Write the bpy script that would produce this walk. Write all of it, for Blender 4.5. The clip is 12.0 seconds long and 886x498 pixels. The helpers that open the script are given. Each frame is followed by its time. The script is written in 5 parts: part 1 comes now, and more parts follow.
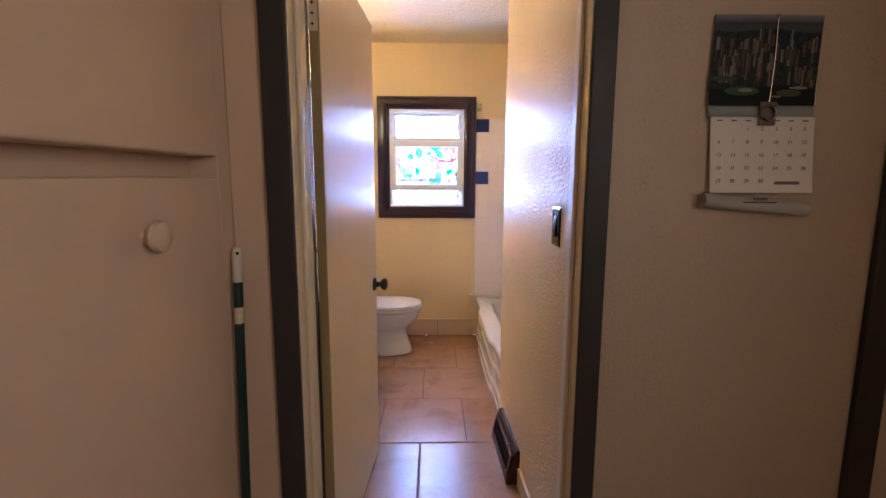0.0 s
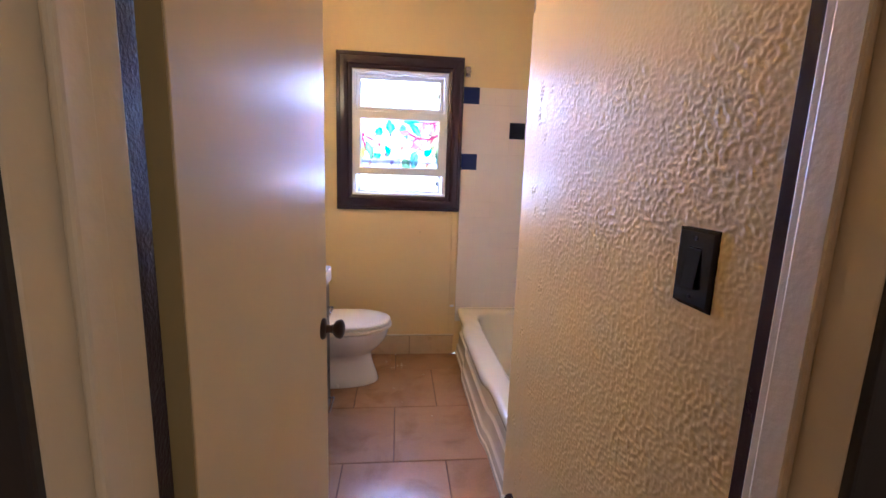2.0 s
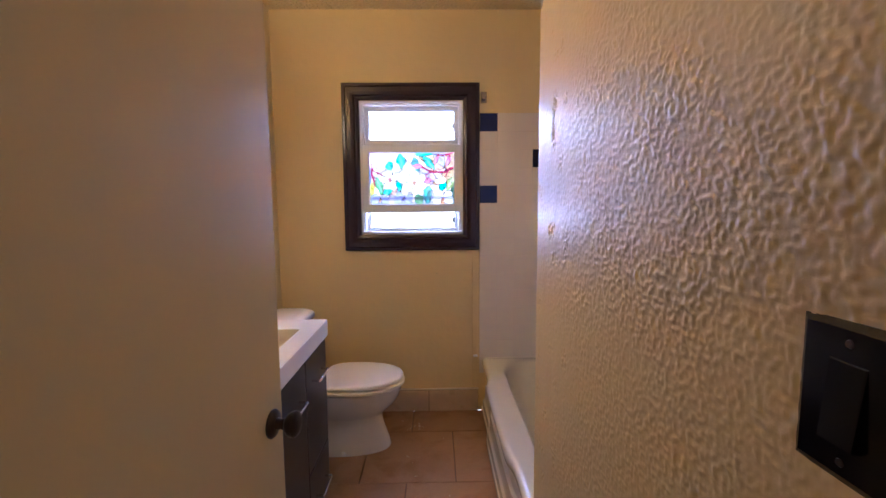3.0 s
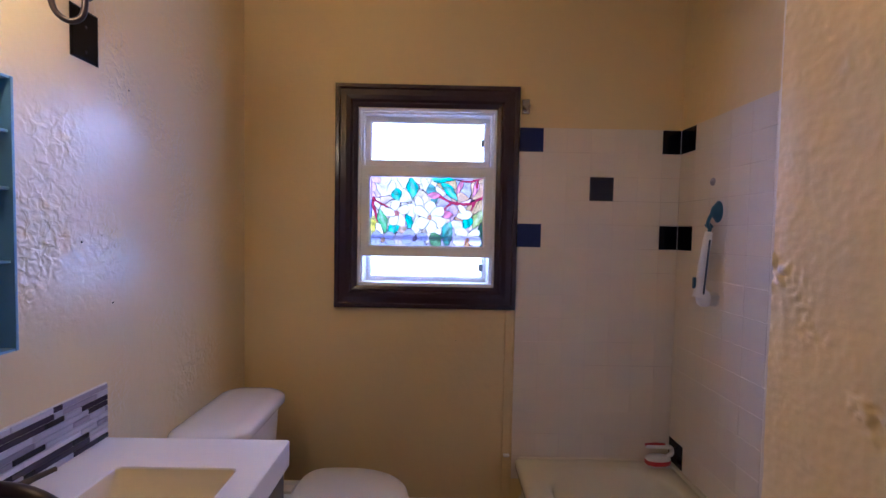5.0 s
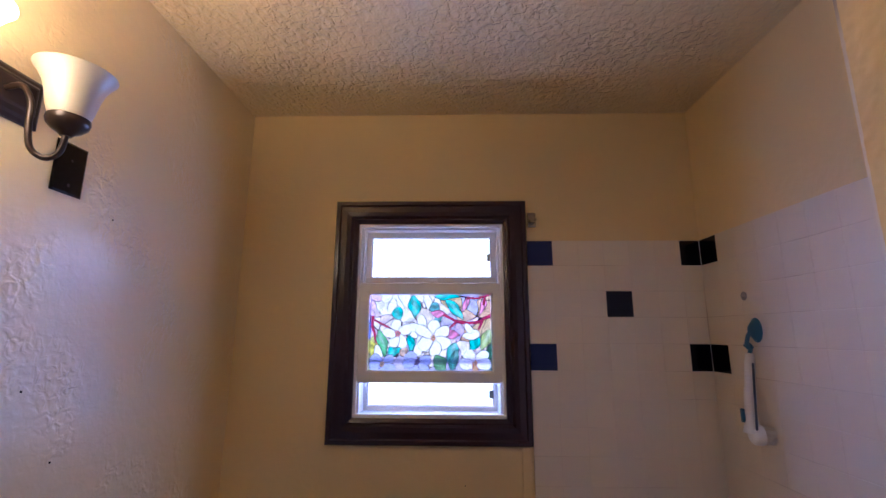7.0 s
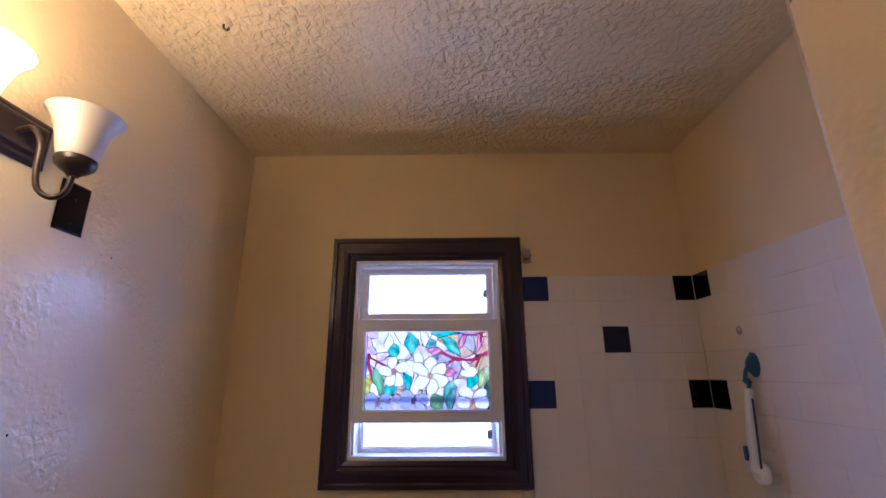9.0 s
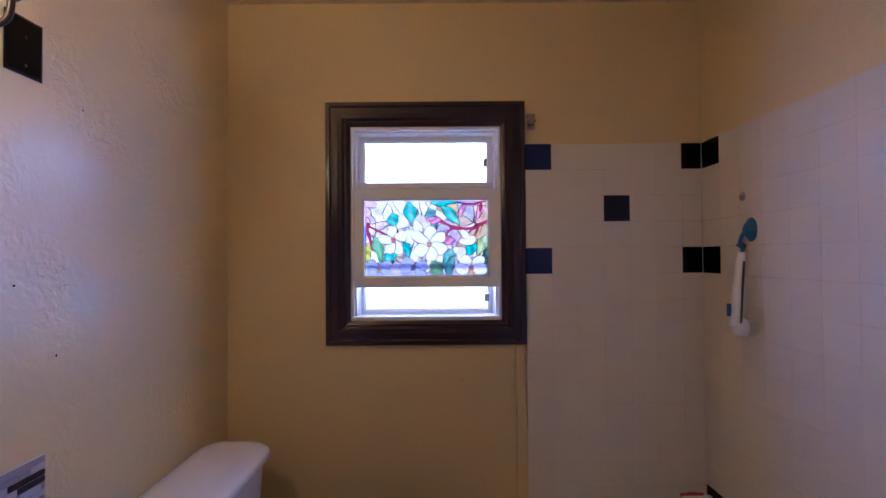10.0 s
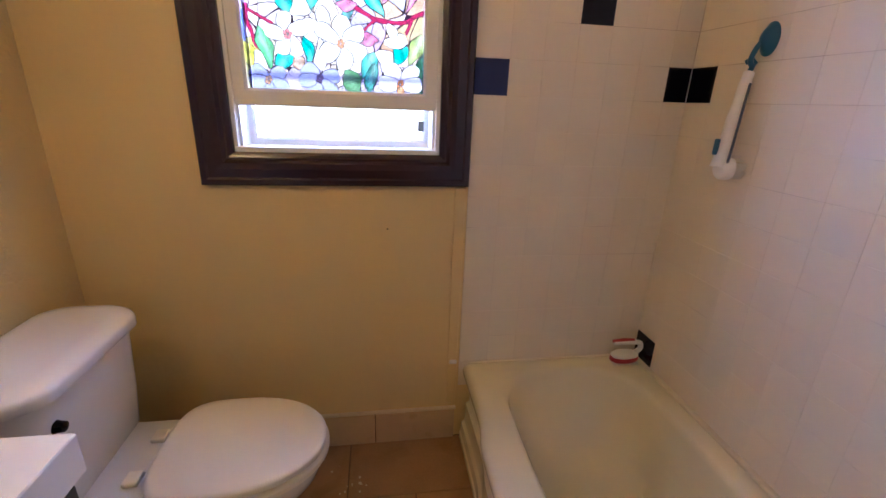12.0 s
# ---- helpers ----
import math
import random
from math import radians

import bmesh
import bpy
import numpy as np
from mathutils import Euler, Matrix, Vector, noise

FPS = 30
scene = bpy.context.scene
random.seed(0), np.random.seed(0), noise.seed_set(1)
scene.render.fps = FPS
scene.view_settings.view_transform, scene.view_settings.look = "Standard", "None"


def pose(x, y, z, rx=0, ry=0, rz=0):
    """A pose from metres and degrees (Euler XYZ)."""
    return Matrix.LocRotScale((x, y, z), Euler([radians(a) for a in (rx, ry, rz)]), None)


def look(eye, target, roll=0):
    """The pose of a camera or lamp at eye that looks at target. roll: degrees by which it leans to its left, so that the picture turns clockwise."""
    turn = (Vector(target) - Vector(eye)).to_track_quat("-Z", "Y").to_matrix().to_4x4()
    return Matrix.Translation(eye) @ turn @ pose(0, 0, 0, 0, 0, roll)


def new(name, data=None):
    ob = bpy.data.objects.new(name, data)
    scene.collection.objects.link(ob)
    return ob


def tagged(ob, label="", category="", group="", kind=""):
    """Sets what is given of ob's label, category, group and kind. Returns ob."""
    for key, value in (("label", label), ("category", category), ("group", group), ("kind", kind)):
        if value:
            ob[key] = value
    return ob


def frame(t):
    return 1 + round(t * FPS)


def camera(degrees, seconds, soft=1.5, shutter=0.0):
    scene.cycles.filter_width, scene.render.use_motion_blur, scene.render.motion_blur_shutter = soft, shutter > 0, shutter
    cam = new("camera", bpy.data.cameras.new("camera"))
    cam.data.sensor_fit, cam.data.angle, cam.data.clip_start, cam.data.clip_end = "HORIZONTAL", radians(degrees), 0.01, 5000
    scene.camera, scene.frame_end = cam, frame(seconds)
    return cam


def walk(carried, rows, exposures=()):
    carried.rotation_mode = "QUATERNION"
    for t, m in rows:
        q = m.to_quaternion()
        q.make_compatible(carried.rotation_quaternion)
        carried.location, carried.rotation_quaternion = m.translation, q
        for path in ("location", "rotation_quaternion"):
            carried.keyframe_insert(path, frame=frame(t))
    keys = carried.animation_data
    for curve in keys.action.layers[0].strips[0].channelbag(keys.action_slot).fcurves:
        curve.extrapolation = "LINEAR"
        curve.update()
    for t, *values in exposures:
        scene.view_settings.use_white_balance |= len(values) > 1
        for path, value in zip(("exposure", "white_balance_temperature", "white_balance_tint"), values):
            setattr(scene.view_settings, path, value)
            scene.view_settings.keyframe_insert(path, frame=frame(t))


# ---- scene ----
cam = camera(92.2, 12.0)
PATH = [
    (0, (0.124, -0.001, 1.29), (0.164, 1.98, 1.02), 0.2),
    (0.5, (0.197, 0.217, 1.299), (0.217, 2.192, 0.983), -0.0),
    (0.7, (0.189, 0.293, 1.283), (0.195, 2.265, 0.95), -0.2),
    (1, (0.133, 0.437, 1.291), (0.147, 2.406, 0.94), 0.3),
    (1.5, (0.05, 0.641, 1.302), (0.258, 2.598, 0.947), 1.8),
    (2, (0.055, 0.746, 1.307), (0.266, 2.705, 0.965), 2.0),
    (2.5, (0.149, 0.929, 1.321), (0.327, 2.907, 1.09), 0.3),
    (3, (0.204, 1.047, 1.328), (0.237, 3.037, 1.13), -0.4),
    (5, (0.123, 1.752, 1.415), (0.138, 3.75, 1.331), 1.1),
    (5.5, (0.169, 1.857, 1.419), (0.03, 3.852, 1.361), 0.7),
    (6, (0.159, 1.891, 1.447), (-0.022, 3.882, 1.461), 0.4),
    (6.5, (0.154, 1.899, 1.473), (0.05, 3.885, 1.681), 0.3),
    (7, (0.159, 1.887, 1.498), (0.11, 3.848, 1.885), 0.2),
    (7.2, (0.17, 1.88, 1.505), (0.114, 3.829, 1.95), 0.2),
    (8.8, (0.157, 1.864, 1.504), (0.132, 3.766, 2.122), -0.3),
    (9, (0.150, 1.873, 1.494), (0.129, 3.795, 2.047), -0.3),
    (9.5, (0.144, 1.897, 1.472), (0.122, 3.865, 1.823), -0.3),
    (10, (0.128, 1.928, 1.428), (0.13, 3.927, 1.458), -0.4),
    (10.5, (0.141, 2.008, 1.375), (0.199, 3.997, 1.175), -0.3),
    (11, (0.192, 2.074, 1.342), (0.187, 4.03, 0.925), -0.4),
    (11.5, (0.203, 2.156, 1.321), (0.209, 4.066, 0.727), -0.3),
    (12, (0.175, 2.311, 1.324), (0.472, 4.178, 0.67), 2.1),
]
EXPOSURES = [(0.0, 1.75, 5300, 10), (1.5, 1.72, 5200, 10), (2.5, 1.24, 5500, 10), (3.0, 0.88, 5500, 11), (5.0, 0.29, 5150, 15), (5.5, 0.03, 5100, 16), (6.5, 0.03, 5250, 18), (8.8, -0.04, 5250, 18), (10.0, 0.0, 5230, 18), (10.5, -0.03, 5100, 17), (11.0, 0.2, 5300, 13), (11.5, 0.66, 5600, 10), (12.0, 0.88, 6050, 7)]
walk(cam, [(t, look(eye, target, roll)) for t, eye, target, roll in PATH], EXPOSURES)

# ---- world and light ----
world = bpy.data.worlds.new("world")
scene.world = world
world.use_nodes = True
sky = world.node_tree.nodes.new("ShaderNodeTexSky")
sky.sky_type, sky.sun_disc = "NISHITA", False
sky.sun_elevation, sky.sun_rotation = radians(50), radians(200)
back_node = world.node_tree.nodes["Background"]
back_node.inputs["Strength"].default_value = 0.1
world.node_tree.links.new(sky.outputs["Color"], back_node.inputs["Color"])


def area_lamp(name, eye, target, w, h, watts, colour):
    data = bpy.data.lights.new(name, "AREA")
    data.shape, data.size, data.size_y, data.energy, data.color = "RECTANGLE", w, h, watts, colour
    ob = new(name, data)
    ob.matrix_world = look(eye, target)
    return ob


def point_lamp(name, eye, watts, colour, radius):
    data = bpy.data.lights.new(name, "POINT")
    data.energy, data.color, data.shadow_soft_size = watts, colour, radius
    ob = new(name, data)
    ob.location = eye
    return ob


# sky light in the bathroom window's opening, a fill lamp added for the hall, and the one burning bulb of the vanity
# light
area_lamp("window_daylight", (0.057, 3.90, 1.56), (0.057, 2.0, 1.56), 0.72, 0.92, 45.0, (0.42, 0.50, 0.98))
area_lamp("hall_fill", (1.66, -1.15, 1.82), (0.0, -1.45, 1.77), 0.6, 1.0, 7.4, (1.0, 0.80, 0.59))
point_lamp("bulb_light", (-0.64, 2.46, 2.00), 13.0, (1.0, 0.70, 0.40), 0.03)

# ---- plan, in metres ----
XW, XE, YN, ZC = -0.778, 1.227, 3.724, 2.50      # west, east and north walls, ceiling
YH, YB = 1.10, 1.19                             # hall face and bath face of the door wall
JL, JR = -0.228, 0.505                           # door jambs
PITCH = 0.1095
TOP = 1.895                                      # top of the wall tiles
COL0 = 0.4795                                    # first tile column on the north wall


def switch_wall_x(y):
    return 0.519 - 0.035 * (y - 1.225) / 0.975


# ---- mesh helpers ----
ORG = {}


def thing(name, loc, label, category, group="", kind=""):
    ob = new(name)
    ob.location = loc
    ob.empty_display_size = 0.05
    ORG[ob] = Vector(loc)
    return tagged(ob, label, category, group, kind)


def part(name, bm, material, parent=None, label="", smooth=False):
    me = bpy.data.meshes.new(name)
    org = ORG.get(parent, Vector((0, 0, 0)))
    bmesh.ops.translate(bm, verts=bm.verts, vec=-org)
    bmesh.ops.recalc_face_normals(bm, faces=bm.faces)
    if smooth:
        for f in bm.faces:
            f.smooth = True
        for e in bm.edges:
            if len(e.link_faces) == 2 and e.calc_face_angle(0) > 0.7:
                e.smooth = False
    bm.to_mesh(me)
    bm.free()
    me.materials.append(material)
    ob = new(name, me)
    if parent:
        ob.parent = parent
    ORG[ob] = org
    return tagged(ob, label)


def structure(name, bm, material, label, category, smooth=False):
    return tagged(part(name, bm, material, None, "", smooth), label, category, "", "structure")


def box(x0, x1, y0, y1, z0, z1, bevel=0.0, seg=2, bm=None):
    b = bmesh.new()
    bmesh.ops.create_cube(b, size=1)
    for v in b.verts:
        v.co = Vector(((x0 + x1) / 2 + v.co.x * (x1 - x0), (y0 + y1) / 2 + v.co.y * (y1 - y0), (z0 + z1) / 2 + v.co.z * (z1 - z0)))
    if bevel:
        bmesh.ops.bevel(b, geom=b.edges[:], offset=bevel, segments=seg, affect="EDGES", profile=0.5)
    if bm is None:
        return b
    return join(bm, b)


def join(bm, other):
    me = bpy.data.meshes.new("tmp")
    other.to_mesh(me)
    bm.from_mesh(me)
    bpy.data.meshes.remove(me)
    other.free()
    return bm


def prism(plan, z0, z1, bm=None):
    b = bmesh.new() if bm is None else bm
    lo = [b.verts.new((x, y, z0)) for x, y in plan]
    hi = [b.verts.new((x, y, z1)) for x, y in plan]
    n = len(plan)
    b.faces.new(lo[::-1]), b.faces.new(hi)
    for i in range(n):
        b.faces.new((lo[i], lo[(i + 1) % n], hi[(i + 1) % n], hi[i]))
    return b


def loft(loops, cap0=True, cap1=True, bm=None, closed=True):
    b = bmesh.new() if bm is None else bm
    rings = [[b.verts.new(p) for p in loop] for loop in loops]
    n = len(rings[0])
    for a, c in zip(rings, rings[1:]):
        for i in range(n if closed else n - 1):
            j = (i + 1) % n
            b.faces.new((a[i], a[j], c[j], c[i]))
    if cap0:
        b.faces.new(rings[0][::-1])
    if cap1:
        b.faces.new(rings[-1])
    return b


def rrect(x0, x1, y0, y1, r, z, k=6):
    pts = []
    for cx, cy, a0 in ((x1 - r, y1 - r, 0), (x0 + r, y1 - r, 90), (x0 + r, y0 + r, 180), (x1 - r, y0 + r, 270)):
        for i in range(k + 1):
            a = radians(a0 + 90 * i / k)
            pts.append((cx + r * math.cos(a), cy + r * math.sin(a), z))
    return pts


def egg(xb, xf, yc, hy, z, n=48, square=2.8, back=0.42):
    """An oval with a blunt back (xb) and a round front (xf)."""
    xc = xb + (xf - xb) * back
    pts = []
    for i in range(n):
        a = 2 * math.pi * i / n
        c, s = math.cos(a), math.sin(a)
        p = 2.1 if c > 0 else square
        rx = (xf - xc) if c > 0 else (xc - xb)
        pts.append((xc + rx * math.copysign(abs(c) ** (2 / p), c), yc + hy * math.copysign(abs(s) ** (2 / p), s), z))
    return pts


def ring(c, r, axis, n=20):
    """A circle of n points round c, across the given direction."""
    d = Vector(axis).normalized()
    u = d.orthogonal().normalized()
    w = d.cross(u)
    return [Vector(c) + r * (math.cos(2 * math.pi * i / n) * u + math.sin(2 * math.pi * i / n) * w) for i in range(n)]


def lathe(base, axis, prof, n=24, bm=None, cap0=True, cap1=True):
    """prof: (distance along the axis, radius)."""
    d = Vector(axis).normalized()
    return loft([ring(Vector(base) + d * s, max(r, 0.0004), d, n) for s, r in prof], cap0, cap1, bm)


def tube(points, r, n=10, bm=None):
    pts = [Vector(p) for p in points]
    loops, u = [], None
    for i, p in enumerate(pts):
        d = (pts[min(i + 1, len(pts) - 1)] - pts[max(i - 1, 0)]).normalized()
        u = d.orthogonal().normalized() if u is None else (u - d * u.dot(d)).normalized()
        w = d.cross(u)
        rr = r[i] if isinstance(r, (list, tuple)) else r
        loops.append([p + rr * (math.cos(2 * math.pi * k / n) * u + math.sin(2 * math.pi * k / n) * w) for k in range(n)])
    return loft(loops, True, True, bm)


def curve_points(ctrl, n=8):
    """A smooth line through control points."""
    c = [Vector(p) for p in ctrl]
    out = []
    for i in range(len(c) - 1):
        p0, p1, p2, p3 = c[max(i - 1, 0)], c[i], c[i + 1], c[min(i + 2, len(c) - 1)]
        for k in range(n):
            t = k / n
            out.append(0.5 * (2 * p1 + (p2 - p0) * t + (2 * p0 - 5 * p1 + 4 * p2 - p3) * t * t + (3 * p1 - p0 - 3 * p2 + p3) * t ** 3))
    return out + [c[-1]]


# ---- materials ----
def material(name, colour, rough=0.5, metal=0.0, vary=0.08, vscale=3.0, grain=0.0, gscale=200.0, bump=0.0, bscale=60.0, worm=0.0, wscale=40.0, coat=0.0, coat_rough=0.12, calm=0.35, patchy=0.38, spec=0.5, rough_vary=0.08, random=0.0, stain=None, stain_scale=4.0, stain_at=0.6):
    rough = 0.30 if 0.26 < rough < 0.30 else rough
    rough_vary = min(rough_vary, abs(rough - 0.275) - 0.012)
    m = bpy.data.materials.new(name)
    m.use_nodes = True
    nt = m.node_tree
    N, L = nt.nodes, nt.links
    b = N["Principled BSDF"]
    b.inputs["Metallic"].default_value = metal
    b.inputs["Coat Weight"].default_value = coat
    b.inputs["Coat Roughness"].default_value = coat_rough
    b.inputs["Specular IOR Level"].default_value = spec
    geo = N.new("ShaderNodeNewGeometry")
    pos = geo.outputs["Position"]

    def noise_tex(scale, detail=3.0, distortion=0.0):
        n = N.new("ShaderNodeTexNoise")
        n.inputs["Scale"].default_value, n.inputs["Detail"].default_value, n.inputs["Distortion"].default_value = scale, detail, distortion
        L.new(pos, n.inputs["Vector"])
        return n.outputs["Fac"]

    def math_node(op, a, c, clamp=False):
        n = N.new("ShaderNodeMath")
        n.operation, n.use_clamp = op, clamp
        for s, val in zip(n.inputs, (a, c)):
            if isinstance(val, (int, float)):
                s.default_value = val
            else:
                L.new(val, s)
        return n.outputs[0]

    # value variation at two scales
    val = math_node("MULTIPLY_ADD", noise_tex(vscale, 4), 2 * vary)
    val.node.inputs[2].default_value = 1 - vary
    if grain:
        g = math_node("MULTIPLY_ADD", noise_tex(gscale, 2), 2 * grain)
        g.node.inputs[2].default_value = 1 - grain
        val = math_node("MULTIPLY", val, g)
    if random:
        oi = N.new("ShaderNodeObjectInfo")
        g = math_node("MULTIPLY_ADD", oi.outputs["Random"], 2 * random)
        g.node.inputs[2].default_value = 1 - random
        val = math_node("MULTIPLY", val, g)
    col = N.new("ShaderNodeRGB")
    col.outputs[0].default_value = (*colour, 1)
    base = col.outputs[0]
    if stain:
        mix = N.new("ShaderNodeMix")
        mix.data_type = "RGBA"
        ramp = N.new("ShaderNodeMapRange")
        ramp.inputs["From Min"].default_value, ramp.inputs["From Max"].default_value = stain_at, stain_at + 0.18
        L.new(noise_tex(stain_scale, 6, 0.6), ramp.inputs["Value"])
        L.new(ramp.outputs[0], mix.inputs["Factor"])
        L.new(base, mix.inputs["A"])
        mix.inputs["B"].default_value = (*stain, 1)
        base = mix.outputs["Result"]
    hsv = N.new("ShaderNodeHueSaturation")
    L.new(base, hsv.inputs["Color"])
    L.new(val, hsv.inputs["Value"])
    L.new(hsv.outputs[0], b.inputs["Base Color"])
    r = math_node("MULTIPLY_ADD", noise_tex(vscale * 2.3, 3), 2 * rough_vary)
    r.node.inputs[2].default_value = rough - rough_vary
    L.new(r, b.inputs["Roughness"])
    height = None
    if bump:
        height = math_node("MULTIPLY", noise_tex(bscale, 4), bump)
    if worm:
        blob = N.new("ShaderNodeMapRange")
        blob.interpolation_type = "SMOOTHSTEP"
        blob.inputs["From Min"].default_value, blob.inputs["From Max"].default_value = 0.22, 0.78
        L.new(noise_tex(wscale, 1.5, 0.5), blob.inputs["Value"])
        patch = N.new("ShaderNodeMapRange")
        patch.inputs["From Min"].default_value, patch.inputs["From Max"].default_value, patch.inputs["To Min"].default_value = patchy, patchy + 0.2, calm
        L.new(noise_tex(wscale * 0.08, 2), patch.inputs["Value"])
        w = math_node("MULTIPLY", math_node("MULTIPLY", blob.outputs[0], worm), patch.outputs[0])
        height = w if height is None else math_node("ADD", height, w)
    if height is not None:
        bn = N.new("ShaderNodeBump")
        bn.inputs["Strength"].default_value, bn.inputs["Distance"].default_value = 1.0, 1.0
        L.new(height, bn.inputs["Height"])
        L.new(bn.outputs[0], b.inputs["Normal"])
        L.new(bn.outputs[0], b.inputs["Coat Normal"])
    return m


CREAM = (0.74, 0.565, 0.27)
M_wall = material("cream wall paint", CREAM, 0.42, vary=0.04, vscale=2.0, bump=0.0018, bscale=22, worm=0.0004, wscale=30)
M_wall_west = material("cream semi-gloss wall paint", CREAM, 0.40, vary=0.04, vscale=2.0, bump=0.0020, bscale=13, worm=0.0036, wscale=48, spec=0.7, coat=1.0, coat_rough=0.31, calm=0.10, patchy=0.50)
M_wall_rough = material("cream knockdown wall paint", CREAM, 0.46, vary=0.05, vscale=3.0, bump=0.0003, bscale=120, spec=0.34, coat=0.12, coat_rough=0.18)
M_ceiling = material("cream textured ceiling paint", (0.70, 0.55, 0.29), 0.38, vary=0.05, bump=0.0012, bscale=110, worm=0.0080, wscale=42, calm=0.5)
M_hall = material("beige hall wall paint", (0.47, 0.37, 0.265), 0.5, vary=0.06, vscale=2.5, bump=0.001, bscale=90, worm=0.0016, wscale=80)
M_cabinet = material("beige gloss cabinet paint", (0.62, 0.46, 0.32), 0.40, vary=0.05, vscale=4, bump=0.0006, bscale=30)
M_door = material("ivory door paint", (0.63, 0.51, 0.30), 0.36, vary=0.05, vscale=3, bump=0.0003, bscale=40, stain=(0.50, 0.37, 0.23), stain_scale=9, stain_at=0.70, spec=0.2)
M_jamb = material("cream jamb paint", (0.70, 0.60, 0.43), 0.42, vary=0.06, vscale=6, bump=0.0012, bscale=60)
M_olive = material("olive door edge paint", (0.30, 0.23, 0.10), 0.5, vary=0.08, vscale=8)
M_dark = material("charcoal trim paint", (0.036, 0.032, 0.029), 0.5, vary=0.12, vscale=12, bump=0.0003, bscale=80, spec=0.3)
M_brown = material("brown trim paint", (0.030, 0.013, 0.019), 0.21, vary=0.08, vscale=14, bump=0.00012, bscale=60, rough_vary=0.03)
M_brown_rough = material("lumpy brown trim paint", (0.06, 0.04, 0.04), 0.42, vary=0.2, vscale=40, bump=0.0022, bscale=190, worm=0.0010, wscale=150, spec=0.4)
M_white_tile = material("white glazed tile", (0.78, 0.69, 0.56), 0.16, vary=0.03, vscale=9, random=0.013, coat=0.3, rough_vary=0.05)
M_navy_tile = material("navy glazed tile", (0.010, 0.018, 0.10), 0.14, vary=0.06, random=0.05, rough_vary=0.04, spec=0.3)
M_black_tile = material("black-blue glazed tile", (0.004, 0.004, 0.010), 0.12, vary=0.06, random=0.05, rough_vary=0.04, spec=0.25)
M_grout = material("cream grout", (0.75, 0.67, 0.55), 0.6, vary=0.06, vscale=12, stain=(0.44, 0.33, 0.22), stain_scale=3, stain_at=0.48)
M_floor_tile = material("tan stone floor tile", (0.42, 0.245, 0.125), 0.23, vary=0.14, vscale=8, grain=0.10, gscale=120, bump=0.0008, bscale=34, random=0.08, stain=(0.33, 0.18, 0.085), stain_scale=5, stain_at=0.50, rough_vary=0.04, spec=0.6)
M_base_tile = material("tan stone base tile", (0.58, 0.42, 0.26), 0.35, vary=0.14, vscale=9, grain=0.06, gscale=160, stain=(0.46, 0.31, 0.17), stain_scale=8, stain_at=0.52)
M_floor_grout = material("brown floor grout", (0.19, 0.115, 0.065), 0.9, vary=0.2, vscale=15)
M_hall_floor = material("worn hall floor boards", (0.22, 0.12, 0.06), 0.4, vary=0.2, vscale=5)
M_porcelain = material("white porcelain", (0.80, 0.77, 0.72), 0.12, vary=0.02, coat=0.5, rough_vary=0.04)
M_seat = material("white plastic seat", (0.80, 0.74, 0.62), 0.32, vary=0.02)
M_tub = material("almond enamel", (0.74, 0.67, 0.47), 0.18, vary=0.05, vscale=4, coat=0.3, rough_vary=0.06)
M_counter = material("white cultured marble", (0.82, 0.77, 0.70), 0.22, vary=0.03, vscale=5, coat=0.2)
M_basin = material("cream sink basin", (0.76, 0.66, 0.46), 0.22, vary=0.03, vscale=4)
M_espresso = material("espresso cabinet veneer", (0.022, 0.016, 0.016), 0.3, vary=0.2, vscale=30, grain=0.1, gscale=120)
M_chrome = material("brushed chrome", (0.65, 0.65, 0.67), 0.2, metal=1.0, vary=0.03)
M_nickel = material("brushed nickel", (0.38, 0.34, 0.30), 0.22, metal=1.0, vary=0.05, rough_vary=0.03)
M_bronze = material("oil-rubbed bronze", (0.035, 0.022, 0.018), 0.28, metal=0.4, vary=0.15, vscale=30)
M_black = material("black plastic", (0.005, 0.004, 0.004), 0.16, vary=0.08, vscale=20, spec=0.22, rough_vary=0.03)
M_register = material("dark brown enamel", (0.05, 0.018, 0.012), 0.25, vary=0.12, vscale=20)
M_vinyl = material("white vinyl window frame", (0.80, 0.78, 0.76), 0.35, vary=0.02)
M_blue_paint = material("dusty blue paint", (0.16, 0.34, 0.52), 0.42, vary=0.1, vscale=10, bump=0.0005, bscale=40)
M_white_plastic = material("white plastic", (0.80, 0.78, 0.75), 0.3, vary=0.02)
M_cap = material("ivory plastic cap", (0.66, 0.58, 0.45), 0.4, vary=0.05)
M_teal = material("teal plastic", (0.012, 0.10, 0.18), 0.3, vary=0.05)
M_navy_rubber = material("navy rubber strip", (0.03, 0.05, 0.09), 0.45, vary=0.05)
M_disc = material("cloudy grey plastic", (0.34, 0.31, 0.33), 0.25, vary=0.05)
M_red = material("red plastic", (0.42, 0.02, 0.03), 0.3, vary=0.05)
M_bristle = material("pale bristles", (0.70, 0.66, 0.58), 0.7, vary=0.1, vscale=200)
M_green = material("dark green lacquer", (0.010, 0.030, 0.022), 0.3, vary=0.15, vscale=30)
M_label = material("faded cream label", (0.62, 0.52, 0.34), 0.6, vary=0.15, vscale=60, stain=(0.3, 0.2, 0.1), stain_scale=60, stain_at=0.6)
M_paper = material("calendar paper", (0.72, 0.68, 0.62), 0.6, vary=0.03)
M_grey_paper = material("grey-green calendar header", (0.24, 0.27, 0.27), 0.6, vary=0.05)
